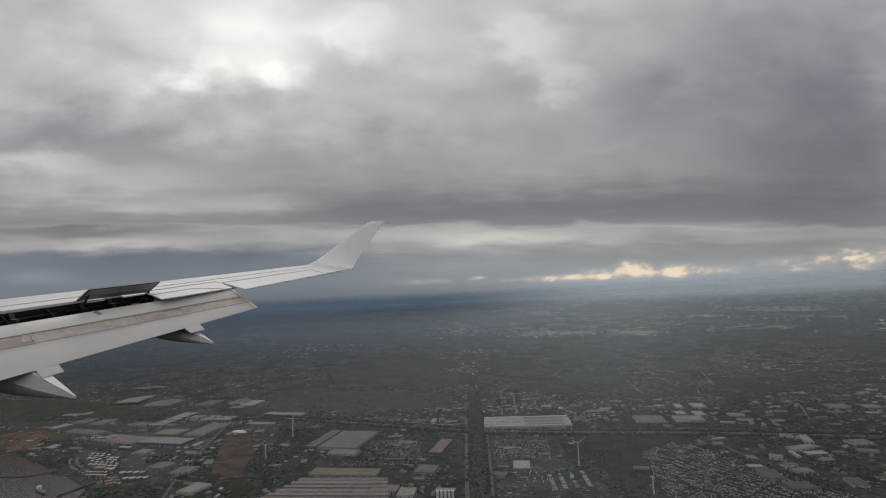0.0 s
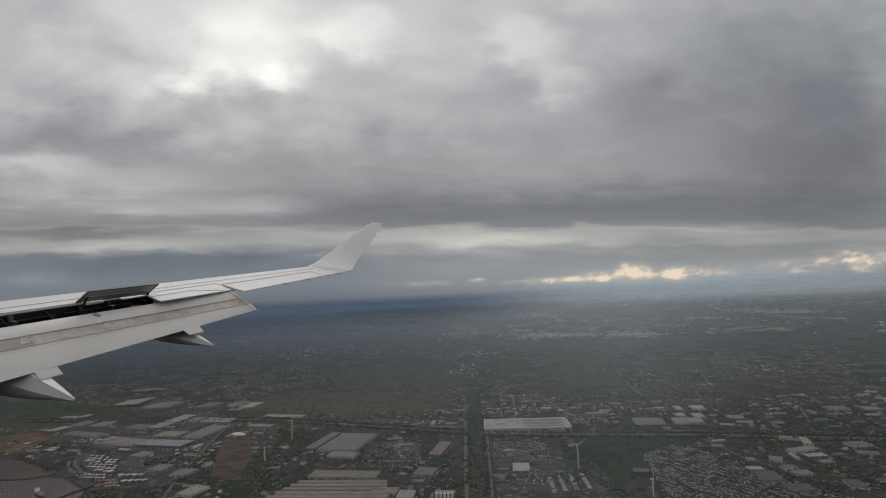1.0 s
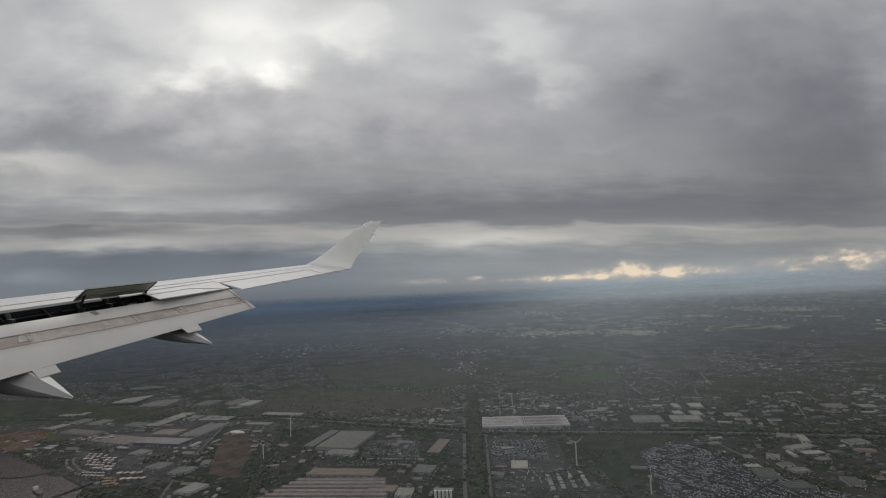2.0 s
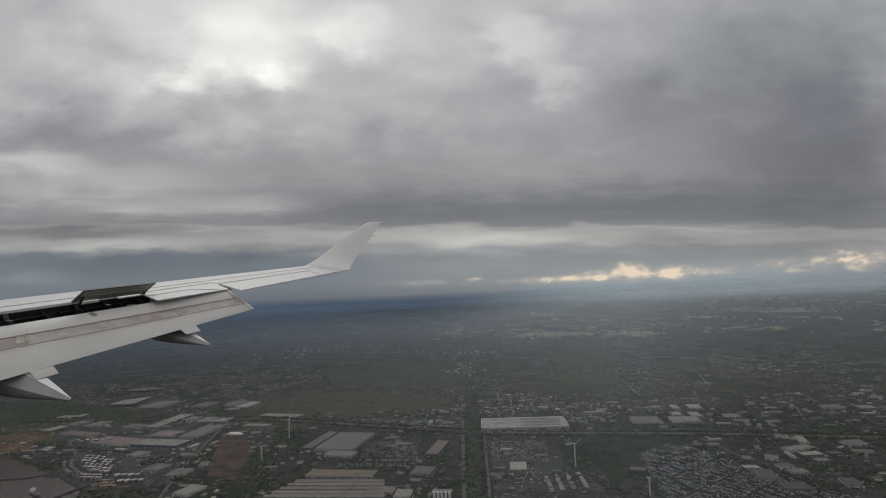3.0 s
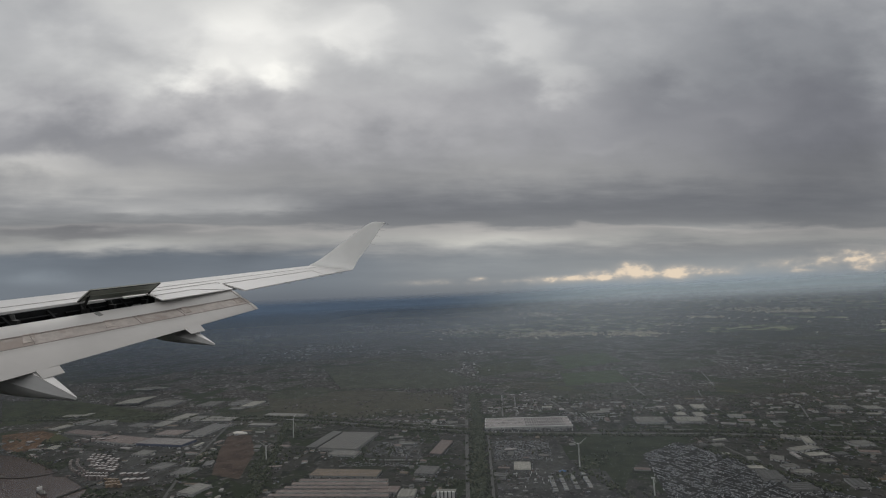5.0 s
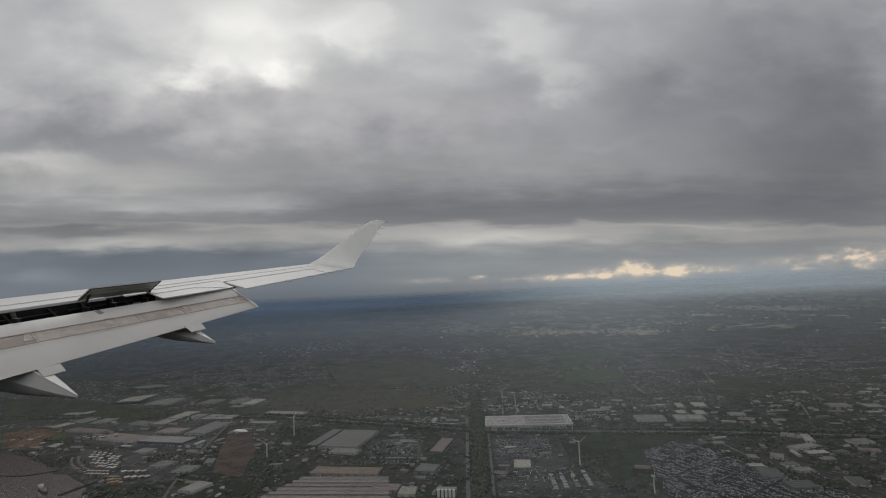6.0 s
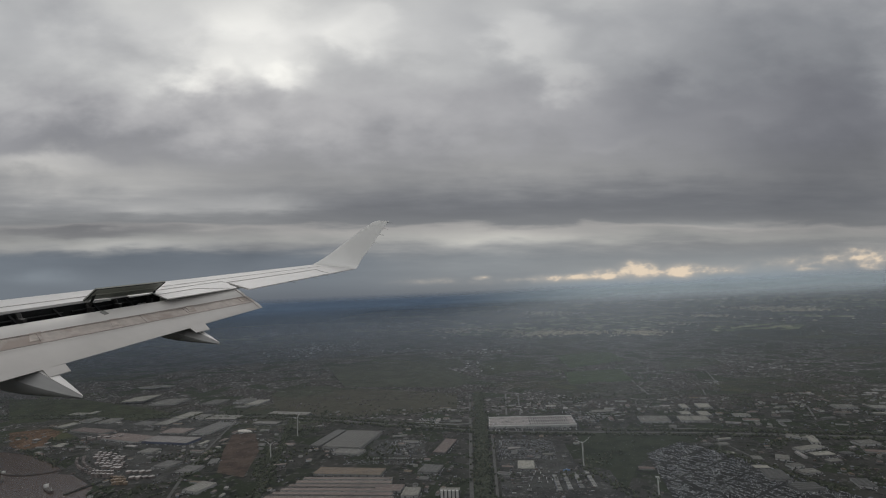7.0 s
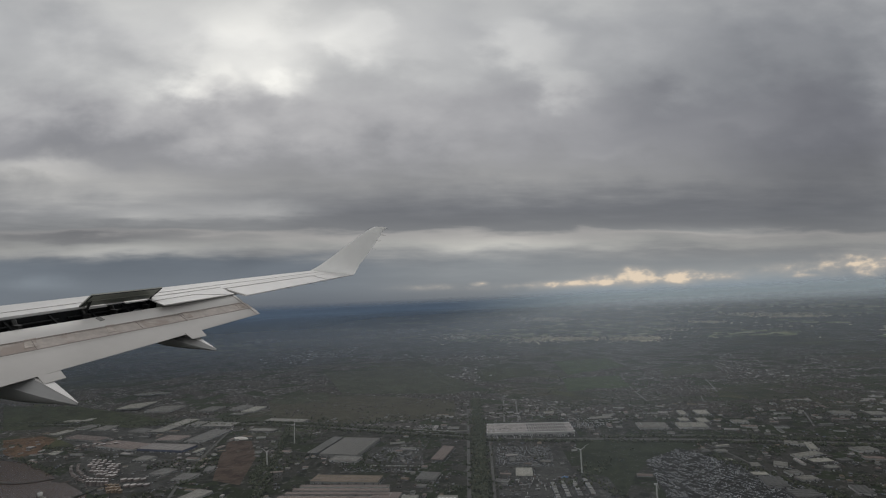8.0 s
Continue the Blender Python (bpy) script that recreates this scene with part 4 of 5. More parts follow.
MORE_GREY_SHEDS = [(-457, 2163, 129, 60, 8, -15), (989, 2471, 137, 101, 10, -11), (804, 2684, 110, 48, 7, 2), (1426, 2481, 71, 47, 8, -11), (1348, 1809, 49, 28, 8, 6), (1191, 1779, 48, 32, 8, 6), (1429, 2106, 71, 45, 7, -37), (1115, 1868, 32, 42, 7, -19), (1205, 1864, 43, 52, 7, -34), (1615, 1985, 80, 49, 9, 2), (1993, 2556, 93, 65, 9, -12), (2126, 2508, 80, 76, 9, -12), (1195, 1722, 60, 36, 7, 3), (-927, 1818, 70, 88, 9, -23), (-1415, 2316, 79, 62, 6, -14)]
taken, fronts = [], []
for kind, rows in (("pale", PALE_SHEDS), ("grey", GREY_SHEDS), ("dark", DARK_SHEDS), ("pink", PINK_SHEDS), ("blue", BLUE_SHEDS), ("rust", RUST_SHEDS), ("white", WHITE_SHEDS), ("pale", MORE_PALE_SHEDS), ("grey", MORE_GREY_SHEDS)):
    for row in rows:
        shed(kind, *row)
        fronts.append(row)
        taken.append((row[0], row[1], math.hypot(row[2], row[3]) / 2))
# long parallel sheds of a works with faded roofs
for i in range(7):
    shed("pink", -395 - 6 * i, 1836 - 34 * i, 330 + 22 * i, 21, 9, -7)
    taken.append((-395, 1836 - 34 * i, 190))
# dark seams across the white roof
white = [o for o in bpy.data.objects if o.name.startswith("industrial_shed") and o["label"] == NOTES["white"]][0]
for i in range(17):
    c = -10 + 11.5 * i
    for y0, y1 in ((-80, -62), (-55, -33), (-25, -4), (4, 25), (33, 55), (62, 80)):
        bm = bmesh.new()
        zz = [10.5 - 0.8 + 5.25 * (1 - abs(((y + 87.5) % 58.33) - 29.17) / 29.17) for y in (y0, y1)]
        slab(bm, [(c, y0, zz[0] + 0.3), (c + 4.5, y0, zz[0] + 0.3), (c + 4.5, y1, zz[1] + 0.3), (c, y1, zz[1] + 0.3)], 0.2)
        part("rooflight", bm, STRIPE, white, "dark rooflight strip")

# white parapets round that roof, and plant along it
for x0, x1, y0, y1 in ((-212, 212, -90, -86.5), (-212, 212, 86.5, 90), (-212, -208, -86.5, 86.5), (208, 212, -86.5, 86.5)):
    bm = bmesh.new()
    box(bm, x0, x1, y0, y1, 8.5, 12.4)
    part("parapet", bm, WHITE_CLAD, white, "white parapet")
for i in range(9):
    bm = bmesh.new()
    box(bm, -190 + 21 * i, -184 + 21 * i, -70 + 17 * (i % 4), -62 + 17 * (i % 4), 9.5, 17.0)
    part("roof_plant", bm, CLAD, white, "grey plant box on the roof")

# storage tanks
TANK_ROOF = material("white_tank_roof", (0.33, 0.305, 0.295), 0.5, 0, 0.4, 0.08, 0.5, (0.26, 0.20, 0.17), by_object=0.25)
TANK_SHELL = material("grimy_tank_shell", (0.18, 0.155, 0.148), 0.55, 0, 0.4, 0.12, 0.6, (0.12, 0.09, 0.08), by_object=0.3)
TANK_TAN = material("tan_tank_paint", (0.20, 0.145, 0.10), 0.55, 0, 0.4, 0.1, 0.6, (0.18, 0.11, 0.07), by_object=0.3)


def tank(x, y, r, h, tan=False, dull=False):
    taken.append((x, y, r + 3))
    t = thing("storage_tank", pose(x, y, 0.3), "tan stained round storage tank beside a dock" if tan else "slim grimy grey storage tank in a curved row" if dull else "white-topped round storage tank with grimy sides", "tank", "storage tanks")
    b = bmesh.new()
    tube(b, (0, 0, -0.5), (0, 0, h), r, r, 20)
    part("shell", b, TANK_TAN if tan else TANK_SHELL, t)
    b = bmesh.new()
    tube(b, (0, 0, h), (0, 0, h + r * 0.16), r * 1.02, 0.4, 20)
    part("tank_roof", b, TANK_TAN if tan else TANK_SHELL if dull else TANK_ROOF, t)
    return t


def within(corners, u, v):
    a, b, c, d = (Vector(p) for p in corners)
    return a.lerp(b, u).lerp(d.lerp(c, u), v)


# the crowded tank farm, row behind row
for i in range(6):
    for j in range(6):
        if (i, j) in ((0, 0), (5, 5), (0, 5), (3, 2), (5, 0)):
            continue
        p = within([(-1676, 2322), (-1486, 2256), (-1345, 2040), (-1490, 2085)], (i + 0.5 * (j % 2)) / 6, j / 5.6)
        tank(p.x, p.y, 8 + 1.5 * ((i * 3 + j) % 3), 8 + (i + j) % 4)
# two curved rows of slim tanks beside the water
for k in range(2):
    for i in range(10):
        f = i / 9
        tank(-1690 + 20 * k + 205 * f - 60 * f * (1 - f), 2235 + 14 * k - 205 * f - 40 * f * (1 - f), 5.0 + (i * 3 + k) % 2, 10 + (i + k) % 4, dull=True)
for k in range(2):
    for i in range(6):
        tank(-1462 + 17 * i + 22 * k, 2022 - 3 * i - 34 * k, 6.5, 17)
for k in range(2):
    for i in range(4):
        p = within([(-1322, 2026), (-1226, 2018), (-1175, 1938), (-1263, 1938)], (i + 0.4 * k) / 3.4, k * 0.8 + 0.05)
        tank(p.x, p.y, 11, 9)
for k in range(3):
    for i in range(4):
        tank(-1350 + 16 * i + 28 * k, 1966 - 2 * i - 34 * k, 6 + (i + k) % 3, 9 + (i * k) % 5, True)
for i in range(8):
    tank(-1915 + 27 * i, 2570 + 8 * math.sin(i * 2.1), 9 + i % 3, 12 + 4 * (i % 2))

# small works buildings between the sheds
rng = np.random.default_rng(5)


def free(x, y, r):
    return all(math.hypot(x - a, y - b) > c + r for a, b, c in taken)


def inside(x, y, poly):
    hit = False
    for (x0, y0), (x1, y1) in zip(poly, poly[1:] + poly[:1]):
        if (y0 > y) != (y1 > y) and x < (x1 - x0) * (y - y0) / (y1 - y0) + x0:
            hit = not hit
    return hit


OPEN = [[(-2406, 2501), (-2138, 2391), (-1953, 2331), (-1650, 2099), (-1561, 2036), (-1363, 1883), (-1278, 1716), (-1310, 1400), (-2600, 1400)],
        [(-1138, 2570), (-1017, 2549), (-883, 2270), (-809, 1915), (-943, 1980), (-1061, 2297)],
        [(564, 2320), (845, 2235), (1074, 2179), (988, 2093), (810, 2035), (660, 1837), (522, 1590), (481, 1595), (472, 1816)],
        [(740, 1996), (952, 2135), (1030, 1996), (1165, 1662), (1213, 1502), (1044, 1300), (761, 1300), (650, 1581)],
        [(160, 3334), (195, 3325), (170, 2372), (150, 1448), (20, 1457), (60, 2378), (100, 3334)],
        [(-3546, 3942), (-2847, 3786), (-2178, 3413), (-1731, 3099), (-1831, 2924), (-2501, 3281), (-2533, 3053), (-2722, 3034)]]


def road_line(x):
    return np.interp(x, [-3112, -1694, -1031, -465, 137, 539, 1141, 1781, 2600], [3261, 3034, 2907, 2674, 2413, 2325, 2221, 2044, 1850])


count = 0
while count < 400:
    x, y = rng.uniform(-2500, 2500), rng.uniform(1480, 2950)
    if abs(x) > y * 1.05 or abs(y - road_line(x)) < 60 or any(inside(x, y, p) for p in OPEN):
        continue
    if noise.noise(Vector((x / 260, y / 260, 0.3))) < -0.12 or not free(x, y, 16):
        continue
    w, d = (rng.uniform(10, 24), rng.uniform(8, 16)) if rng.random() < 0.6 else (rng.uniform(24, 70), rng.uniform(12, 28))
    shed(("pale", "white", "grey", "dark", "dark", "pink", "pink", "rust")[rng.integers(8)], x, y, w, d, rng.uniform(4.5, 8), rng.choice((-12, -14, -20, 6, 78)) + rng.uniform(-3, 3), True)
    taken.append((x, y, 0.5 * math.hypot(w, d)))
    count += 1

# wind turbines
TURBINE = material("turbine_white", (0.50, 0.50, 0.49), 0.45, 0, 0.5, 0.04)


def turbine(x, y, hub, blade, face, spin):
    t = thing("wind_turbine", pose(x, y, 0.3, 0, 0, face), "white three-bladed wind turbine standing in a field", "wind turbine", "wind turbines")
    b = bmesh.new()
    tube(b, (0, 0, -0.5), (0, 0, hub), 2.6, 1.5, 16)
    part("tower", b, TURBINE, t)
    b = bmesh.new()
    box(b, -1.8, 1.8, -3.0, 6.0, hub - 1.6, hub + 2.0)
    part("nacelle", b, TURBINE, t)
    b = bmesh.new()
    tube(b, (0, -3.0, hub), (0, -5.5, hub), 1.8, 0.6, 12)
    rotor = part("rotor_hub", b, TURBINE, t)
    for i in range(3):
        a = radians(spin + 120 * i)
        b = bmesh.new()
        u, w = Vector((math.sin(a), 0, math.cos(a))), Vector((math.cos(a), 0, -math.sin(a)))
        c = Vector((0, -4.2, hub))
        rings = []
        for r, chord in ((1.0, 1.4), (0.18 * blade, 2.6), (0.5 * blade, 1.8), (blade, 0.6)):
            p = c + u * r
            rings.append([p - w * chord * 0.35, p + Vector((0, -0.35, 0)), p + w * chord * 0.65, p + Vector((0, 0.35, 0))])
        loft(b, rings)
        part("blade", b, TURBINE, rotor)


turbine(478, 1881, 82, 38, 8, 176)
turbine(-773, 2468, 88, 34, -10, 30)
turbine(624, 1569, 62, 32, 74, 25)
turbine(-787, 2139, 56, 34, -18, 300)

# lorries with trailers
LORRY_BOX = material("white_trailer_side", (0.31, 0.31, 0.30), 0.5, 0, 0.3, 0.05, by_object=0.35)
LORRY_CAB = material("lorry_cab_paint", (0.20, 0.21, 0.25), 0.4, 0, 0.5, 0.1, by_object=0.6)
TYRE = material("black_tyre", (0.02, 0.02, 0.02), 0.9)


def lorry():
    t = thing("lorry", pose(0, 0, 0.6), "white box lorry parked in a yard", "lorry", "parked lorries")
    b = bmesh.new()
    box(b, -1.3, 1.3, -6.8, 6.8, 1.1, 4.0)
    part("trailer_box", b, LORRY_BOX, t)
    b = bmesh.new()
    box(b, -1.2, 1.2, 7.2, 9.2, 0.8, 3.2)
    part("cab", b, LORRY_CAB, t)
    for x in (-1.05, 1.05):
        for y in (-5.2, -4.0, 8.2):
            b = bmesh.new()
            tube(b, (x - 0.15, y, 0.45), (x + 0.15, y, 0.45), 0.5, 0.5, 8)
            part("wheel", b, TYRE, t)
    return t


first = lorry()
spots = []
for i in range(46):
    c, s = math.cos(radians(-5)), math.sin(radians(-5))
    for px, py in ((-200 + 9 * i, -112), (-195 + 8.8 * i, 112), (-206 + 9 * i, -140)):
        if rng.random() < (0.72 if py > -130 else 0.35):
            spots.append((391 + px * c - py * s, 2521 + px * s + py * c, -5 + (0 if py < 0 else 180)))
for j in range(4):
    for i in range(17):
        if rng.random() < 0.88:
            spots.append((349 + 34 * j + 2 * j * j - 0.6 * i, 1790 + 8 * j - 8.5 * i, 82))
for i in range(26):
    if rng.random() < 0.7:
        spots.append((-360 + 9 * i, 2070 - 1.5 * i, -10))
for i in range(48):
    if rng.random() < 0.8:
        spots.append((-190 + 9.2 * (i % 24) + rng.normal(0, 1.5), 2620 - 3.4 * (i % 24) - 42 * (i // 24) + rng.normal(0, 3), 68))
for i in range(34):
    spots.append((700 + 17 * (i % 12) + rng.normal(0, 3), 2590 + 42 * (i // 12) + rng.normal(0, 4), 20))
for i in range(22):
    spots.append((rng.uniform(170, 340), rng.uniform(1640, 1860), rng.choice((-8, 80))))
first.matrix_basis = pose(spots[0][0], spots[0][1], 0.6, 0, 0, spots[0][2])
for x, y, a in spots[1:]:
    copy_thing(first, pose(x, y, 0.6, 0, 0, a))

# a block of tall white silos in a dark steel building
t = thing("silo_block", pose(-22, 1652, 0, 0, 0, -6), "row of tall white silos in a dark steel frame", "silos")
bm = bmesh.new()
box(bm, -32, 32, -9, 12, -0.5, 21)
part("frame_building", bm, material("dark_steel_building", (0.06, 0.065, 0.07), 0.6, 0, 0.3, 0.1), t)
for i in range(5):
    bm = bmesh.new()
    tube(bm, (-25 + 12.5 * i, -13, -0.5), (-25 + 12.5 * i, -13, 24), 4.6, 4.6, 14)
    part("silo", bm, WHITE_CLAD, t)
bm = bmesh.new()
box(bm, -33, 33, -10, 13, 21, 23)
part("roof", bm, ROOFS["pale"], t)

# the white covered heap on the cleared site
t = thing("storage_tent", pose(-1095, 2600, 0, 0, 0, -14), "white domed fabric shelter on bare earth", "shelter")
bm = bmesh.new()
rings = []
for s in np.linspace(-1, 1, 9):
    e = math.sqrt(max(0.0, 1 - s * s * 0.96))
    rings.append([(s * 46, 17 * e * math.cos(a), 11 * e * math.sin(a) - 0.3) for a in np.linspace(0, math.pi, 9)])
loft(bm, rings)
part("cover", bm, material("white_fabric", (0.60, 0.57, 0.54), 0.8, 0, 0.2, 0.06), t, smooth=True)

# a blue sheeted heap between the yards
t = thing("sheeted_heap", pose(405, 1842, 0.3, 0, 0, 12), "low heap under a creased blue tarpaulin", "heap")
bm = bmesh.new()
rings = []
for s in np.linspace(-1, 1, 9):
    e = math.sqrt(max(0.0, 1 - s * s * 0.9))
    rings.append([(s * 15, 8 * e * math.cos(a) + 0.8 * math.sin(9 * s), (4 + 0.7 * math.sin(7 * s + 3 * a)) * e * math.sin(a) - 0.2) for a in np.linspace(0, math.pi, 9)])
loft(bm, rings)
part("tarpaulin", bm, material("blue_tarpaulin", (0.06, 0.13, 0.26), 0.6, 0, 0.3, 0.15), t)

# jetty and moored vessel in the dock
TIMBER = material("dark_timber", (0.05, 0.042, 0.038), 0.9, 0, 0.3, 0.2)
PILE = material("tarred_pile", (0.03, 0.03, 0.03), 0.9)
t = thing("jetty", pose(-1642, 2098, 0), "long curved dark timber jetty in a dock basin", "jetty")
bm = bmesh.new()
CURVE = [(math.sin(f * 1.9) * -30 - 265 * f ** 1.5, -72 * math.sin(f * 2.5) + 60 * f ** 2) for f in np.linspace(0, 1, 15)]
rows = []
for k, (x, y) in enumerate(CURVE):
    (x0, y0), (x1, y1) = CURVE[max(0, k - 1)], CURVE[min(14, k + 1)]
    d = Vector((x1 - x0, y1 - y0)).normalized() * (3.0 if k < 10 else 6.0)
    rows.append([(x - d.y, y + d.x, 3.4), (x + d.y, y - d.x, 3.4), (x + d.y, y - d.x, 1.6), (x - d.y, y + d.x, 1.6)])
loft(bm, rows)
part("deck", bm, TIMBER, t)
for x, y in CURVE:
    bm = bmesh.new()
    tube(bm, (x, y, -1), (x, y, 5.0), 1.0)
    part("pile", bm, PILE, t)
bm = bmesh.new()
box(bm, CURVE[12][0] - 5, CURVE[12][0] + 5, CURVE[12][1] - 4, CURVE[12][1] + 4, 3.4, 11.0)
part("hut", bm, WHITE_CLAD, t, "white hut at the jetty's end")
for x, y in ((-1985, 2120), (-1935, 2085), (-1880, 2040), (-1800, 1990)):
    t = thing("mooring_dolphin", pose(x, y, 0), "squat dark mooring dolphin in muddy water", "dolphin", "mooring dolphins")
    bm = bmesh.new()
    tube(bm, (0, 0, -1), (0, 0, 4.2), 4.4, 3.8, 10)
    part("cluster", bm, PILE, t)
    bm = bmesh.new()
    tube(bm, (0, 0, 4.2), (0, 0, 5.0), 4.6, 4.6, 10)
    part("cap", bm, TIMBER, t)
t = thing("pier", pose(-1383, 1890, 0, 0, 0, 68), "narrow concrete pier at the dock mouth", "pier")
bm = bmesh.new()
box(bm, -85, 85, -7, 7, -1, 4.0)
part("deck", bm, YARD, t)
for i in range(6):
    bm = bmesh.new()
    box(bm, -75 + 30 * i, -69 + 30 * i, -8.5, -7.1, -1, 5.0)
    part("fender", bm, DOOR, t)
t = thing("cargo_vessel", pose(-1512, 1862, 0.3, 0, 0, -38), "dark-hulled cargo vessel with white bridge moored in muddy water", "boat")
bm = bmesh.new()
loft(bm, [[(x, -w, 5.5 + rise), (x, -w * 0.82, -0.5), (x, w * 0.82, -0.5), (x, w, 5.5 + rise)] for x, w, rise in ((-46, 5.0, 1.5), (-40, 7.5, 1.0), (-10, 8.0, 0.0), (24, 8.0, 0.0), (38, 5.5, 1.5), (46, 0.6, 3.0))])
part("hull", bm, material("dark_hull", (0.07, 0.06, 0.06), 0.5, 0, 0.3, 0.1), t)
bm = bmesh.new()
box(bm, -42, -26, -6.5, 6.5, 5.8, 13.5)
box(bm, -40, -29, -7.5, 7.5, 13.5, 16.5)
part("bridge_house", bm, WHITE_CLAD, t, "white bridge house")
bm = bmesh.new()
tube(bm, (-38, 0, 16.5), (-38, 0, 22), 1.6, 1.3)
part("funnel", bm, CLAD, t)
for x in (-16, 4, 22):
    bm = bmesh.new()
    box(bm, x - 8, x + 8, -5.5, 5.5, 5.5, 7.4)
    part("hatch", bm, ROOFS["grey"], t, "grey hatch cover")
bm = bmesh.new()
tube(bm, (34, 0, 6), (34, 0, 19), 0.5, 0.3)
part("mast", bm, WHITE_CLAD, t)

# ---- crowds that nobody could count: cars, houses, trees ----
def crowd(name, verts, faces, mats, slots, label, category):
    me = bpy.data.meshes.new(name)
    me.from_pydata(verts, [], faces)
    for m in mats:
        me.materials.append(m)
    me.polygons.foreach_set("material_index", slots)
    me.update()
    return tagged(new(name, me), label, category, kind="stuff")


def tinted(name, stops, rough=0.6, level=False):
    """A colour picked piece by piece."""
    m = bpy.data.materials.new(name)
    m.use_nodes = True
    q = Graph(m.node_tree)
    b = m.node_tree.nodes["Principled BSDF"]
    rnd = q.node("ShaderNodeNewGeometry").outputs["Random Per Island"]
    col = q.ramp(rnd, stops, "LINEAR")
    col = q.mix(0.3, col, q.mix(q.smooth(q.noise(q.node("ShaderNodeTexCoord").outputs["Object"], 0.2, 3.0), 0.3, 0.7), (0.5, 0.5, 0.5), (1.0, 1.0, 1.0)), "MULTIPLY")
    q.put(b.inputs["Base Color"], col)
    b.inputs["Roughness"].default_value = rough
    if level:
        q.put(b.inputs["Normal"], q.vec(0.0, 0.0, 1.0))
    return m


CAR_PAINT = tinted("car_paint", [(0.0, (0.05, 0.05, 0.06)), (0.15, (0.2, 0.21, 0.25)), (0.4, (0.45, 0.46, 0.50)), (0.7, (0.66, 0.67, 0.70)), (1.0, (0.85, 0.85, 0.85))], 0.3)
CAR_GLASS = material("dark_car_glass", (0.02, 0.022, 0.025), 0.15)


def cars(places):
    V, F, S = [], [], []
    lower = [(-0.9, -2.2), (0.9, -2.2), (0.9, 2.2), (-0.9, 2.2)]
    for x, y, a in places:
        c, s = math.cos(a), math.sin(a)
        n = len(V)
        for ring, z in ((lower, 0.5), (lower, 1.25), ([(p * 0.82, q * 0.5 - 0.15) for p, q in lower], 1.95)):
            V += [(x + p * c - q * s, y + p * s + q * c, z + 0.3) for p, q in ring]
        for k in range(4):
            j = (k + 1) % 4
            F.append((n + k, n + j, n + 4 + j, n + 4 + k)); S.append(0)
            F.append((n + 4 + k, n + 4 + j, n + 8 + j, n + 8 + k)); S.append(1)
        F.append((n + 8, n + 9, n + 10, n + 11)); S.append(0)
    return V, F, S


places = []
LOT_EDGE = [(755, 1986), (952, 2115), (1019, 1996), (1154, 1662), (1203, 1502), (1044, 1352), (761, 1381), (669, 1581)]
lot_turn = radians(-58)
ux, uy = Vector((math.cos(lot_turn), math.sin(lot_turn))), Vector((-math.sin(lot_turn), math.cos(lot_turn)))
for i in range(-60, 60):
    for j in range(-150, 150):
        if noise.noise(Vector((i * 0.45, j * 0.06, 2.0))) < -0.08 or (i % 2 == 1) or (j % 40) < 3:
            continue
        p = Vector((930, 1700)) + ux * (j * 2.9 + rng.normal(0, 0.5)) + uy * (i * 5.4 + rng.normal(0, 0.8))
        if inside(p.x, p.y, LOT_EDGE) and rng.random() < 0.74:
            places.append((p.x, p.y, lot_turn + rng.normal(0, 0.05)))
# cars in the smaller yards
for cx, cy, w, d, a, n in ((300, 2110, 230, 260, -0.14, 1250), (-250, 2210, 190, 200, -0.2, 380), (700, 2560, 200, 90, -0.1, 220), (-90, 2660, 220, 60, -0.38, 160), (-1250, 2790, 160, 60, -0.2, 90), (-300, 2010, 300, 40, -0.15, 150), (640, 2700, 120, 60, -0.1, 80)):
    for _ in range(n):
        u, v = rng.uniform(-w / 2, w / 2), round(rng.uniform(-d / 2, d / 2) / 11) * 11
        x, y = cx + u * math.cos(a) - v * math.sin(a), cy + u * math.sin(a) + v * math.cos(a)
        places.append((x, y, a + math.pi / 2 * (rng.random() < 0.9)))
# vans and cars drawn up before the sheds and along their sides
for x0, y0, w, d, h, turn in fronts:
    a = radians(turn)
    if math.hypot(x0, y0) > 3350:
        continue
    for _ in range(int(w // 5)):
        u, v = rng.uniform(-w / 2, w / 2), -d / 2 - rng.choice((6.0, 18.0)) + rng.normal(0, 0.6)
        places.append((x0 + u * math.cos(a) - v * math.sin(a), y0 + u * math.sin(a) + v * math.cos(a), a + rng.normal(0, 0.06)))
    for _ in range(int(d // 9)):
        u, v = w / 2 + 7.0, rng.uniform(-d / 2, d / 2)
        places.append((x0 + u * math.cos(a) - v * math.sin(a), y0 + u * math.sin(a) + v * math.cos(a), a + math.pi / 2))
crowd("parked_cars", *cars(places)[:2], [CAR_PAINT, CAR_GLASS], cars(places)[2], "hundreds of parked cars in close rows on asphalt", "cars")

# stacks, skips, vans and containers in the works
CLUTTER = tinted("yard_clutter", [(0.0, (0.03, 0.03, 0.03)), (0.35, (0.07, 0.06, 0.055)), (0.6, (0.09, 0.09, 0.09)), (0.78, (0.14, 0.10, 0.08)), (0.9, (0.11, 0.13, 0.17)), (1.0, (0.36, 0.36, 0.35))], 0.7)


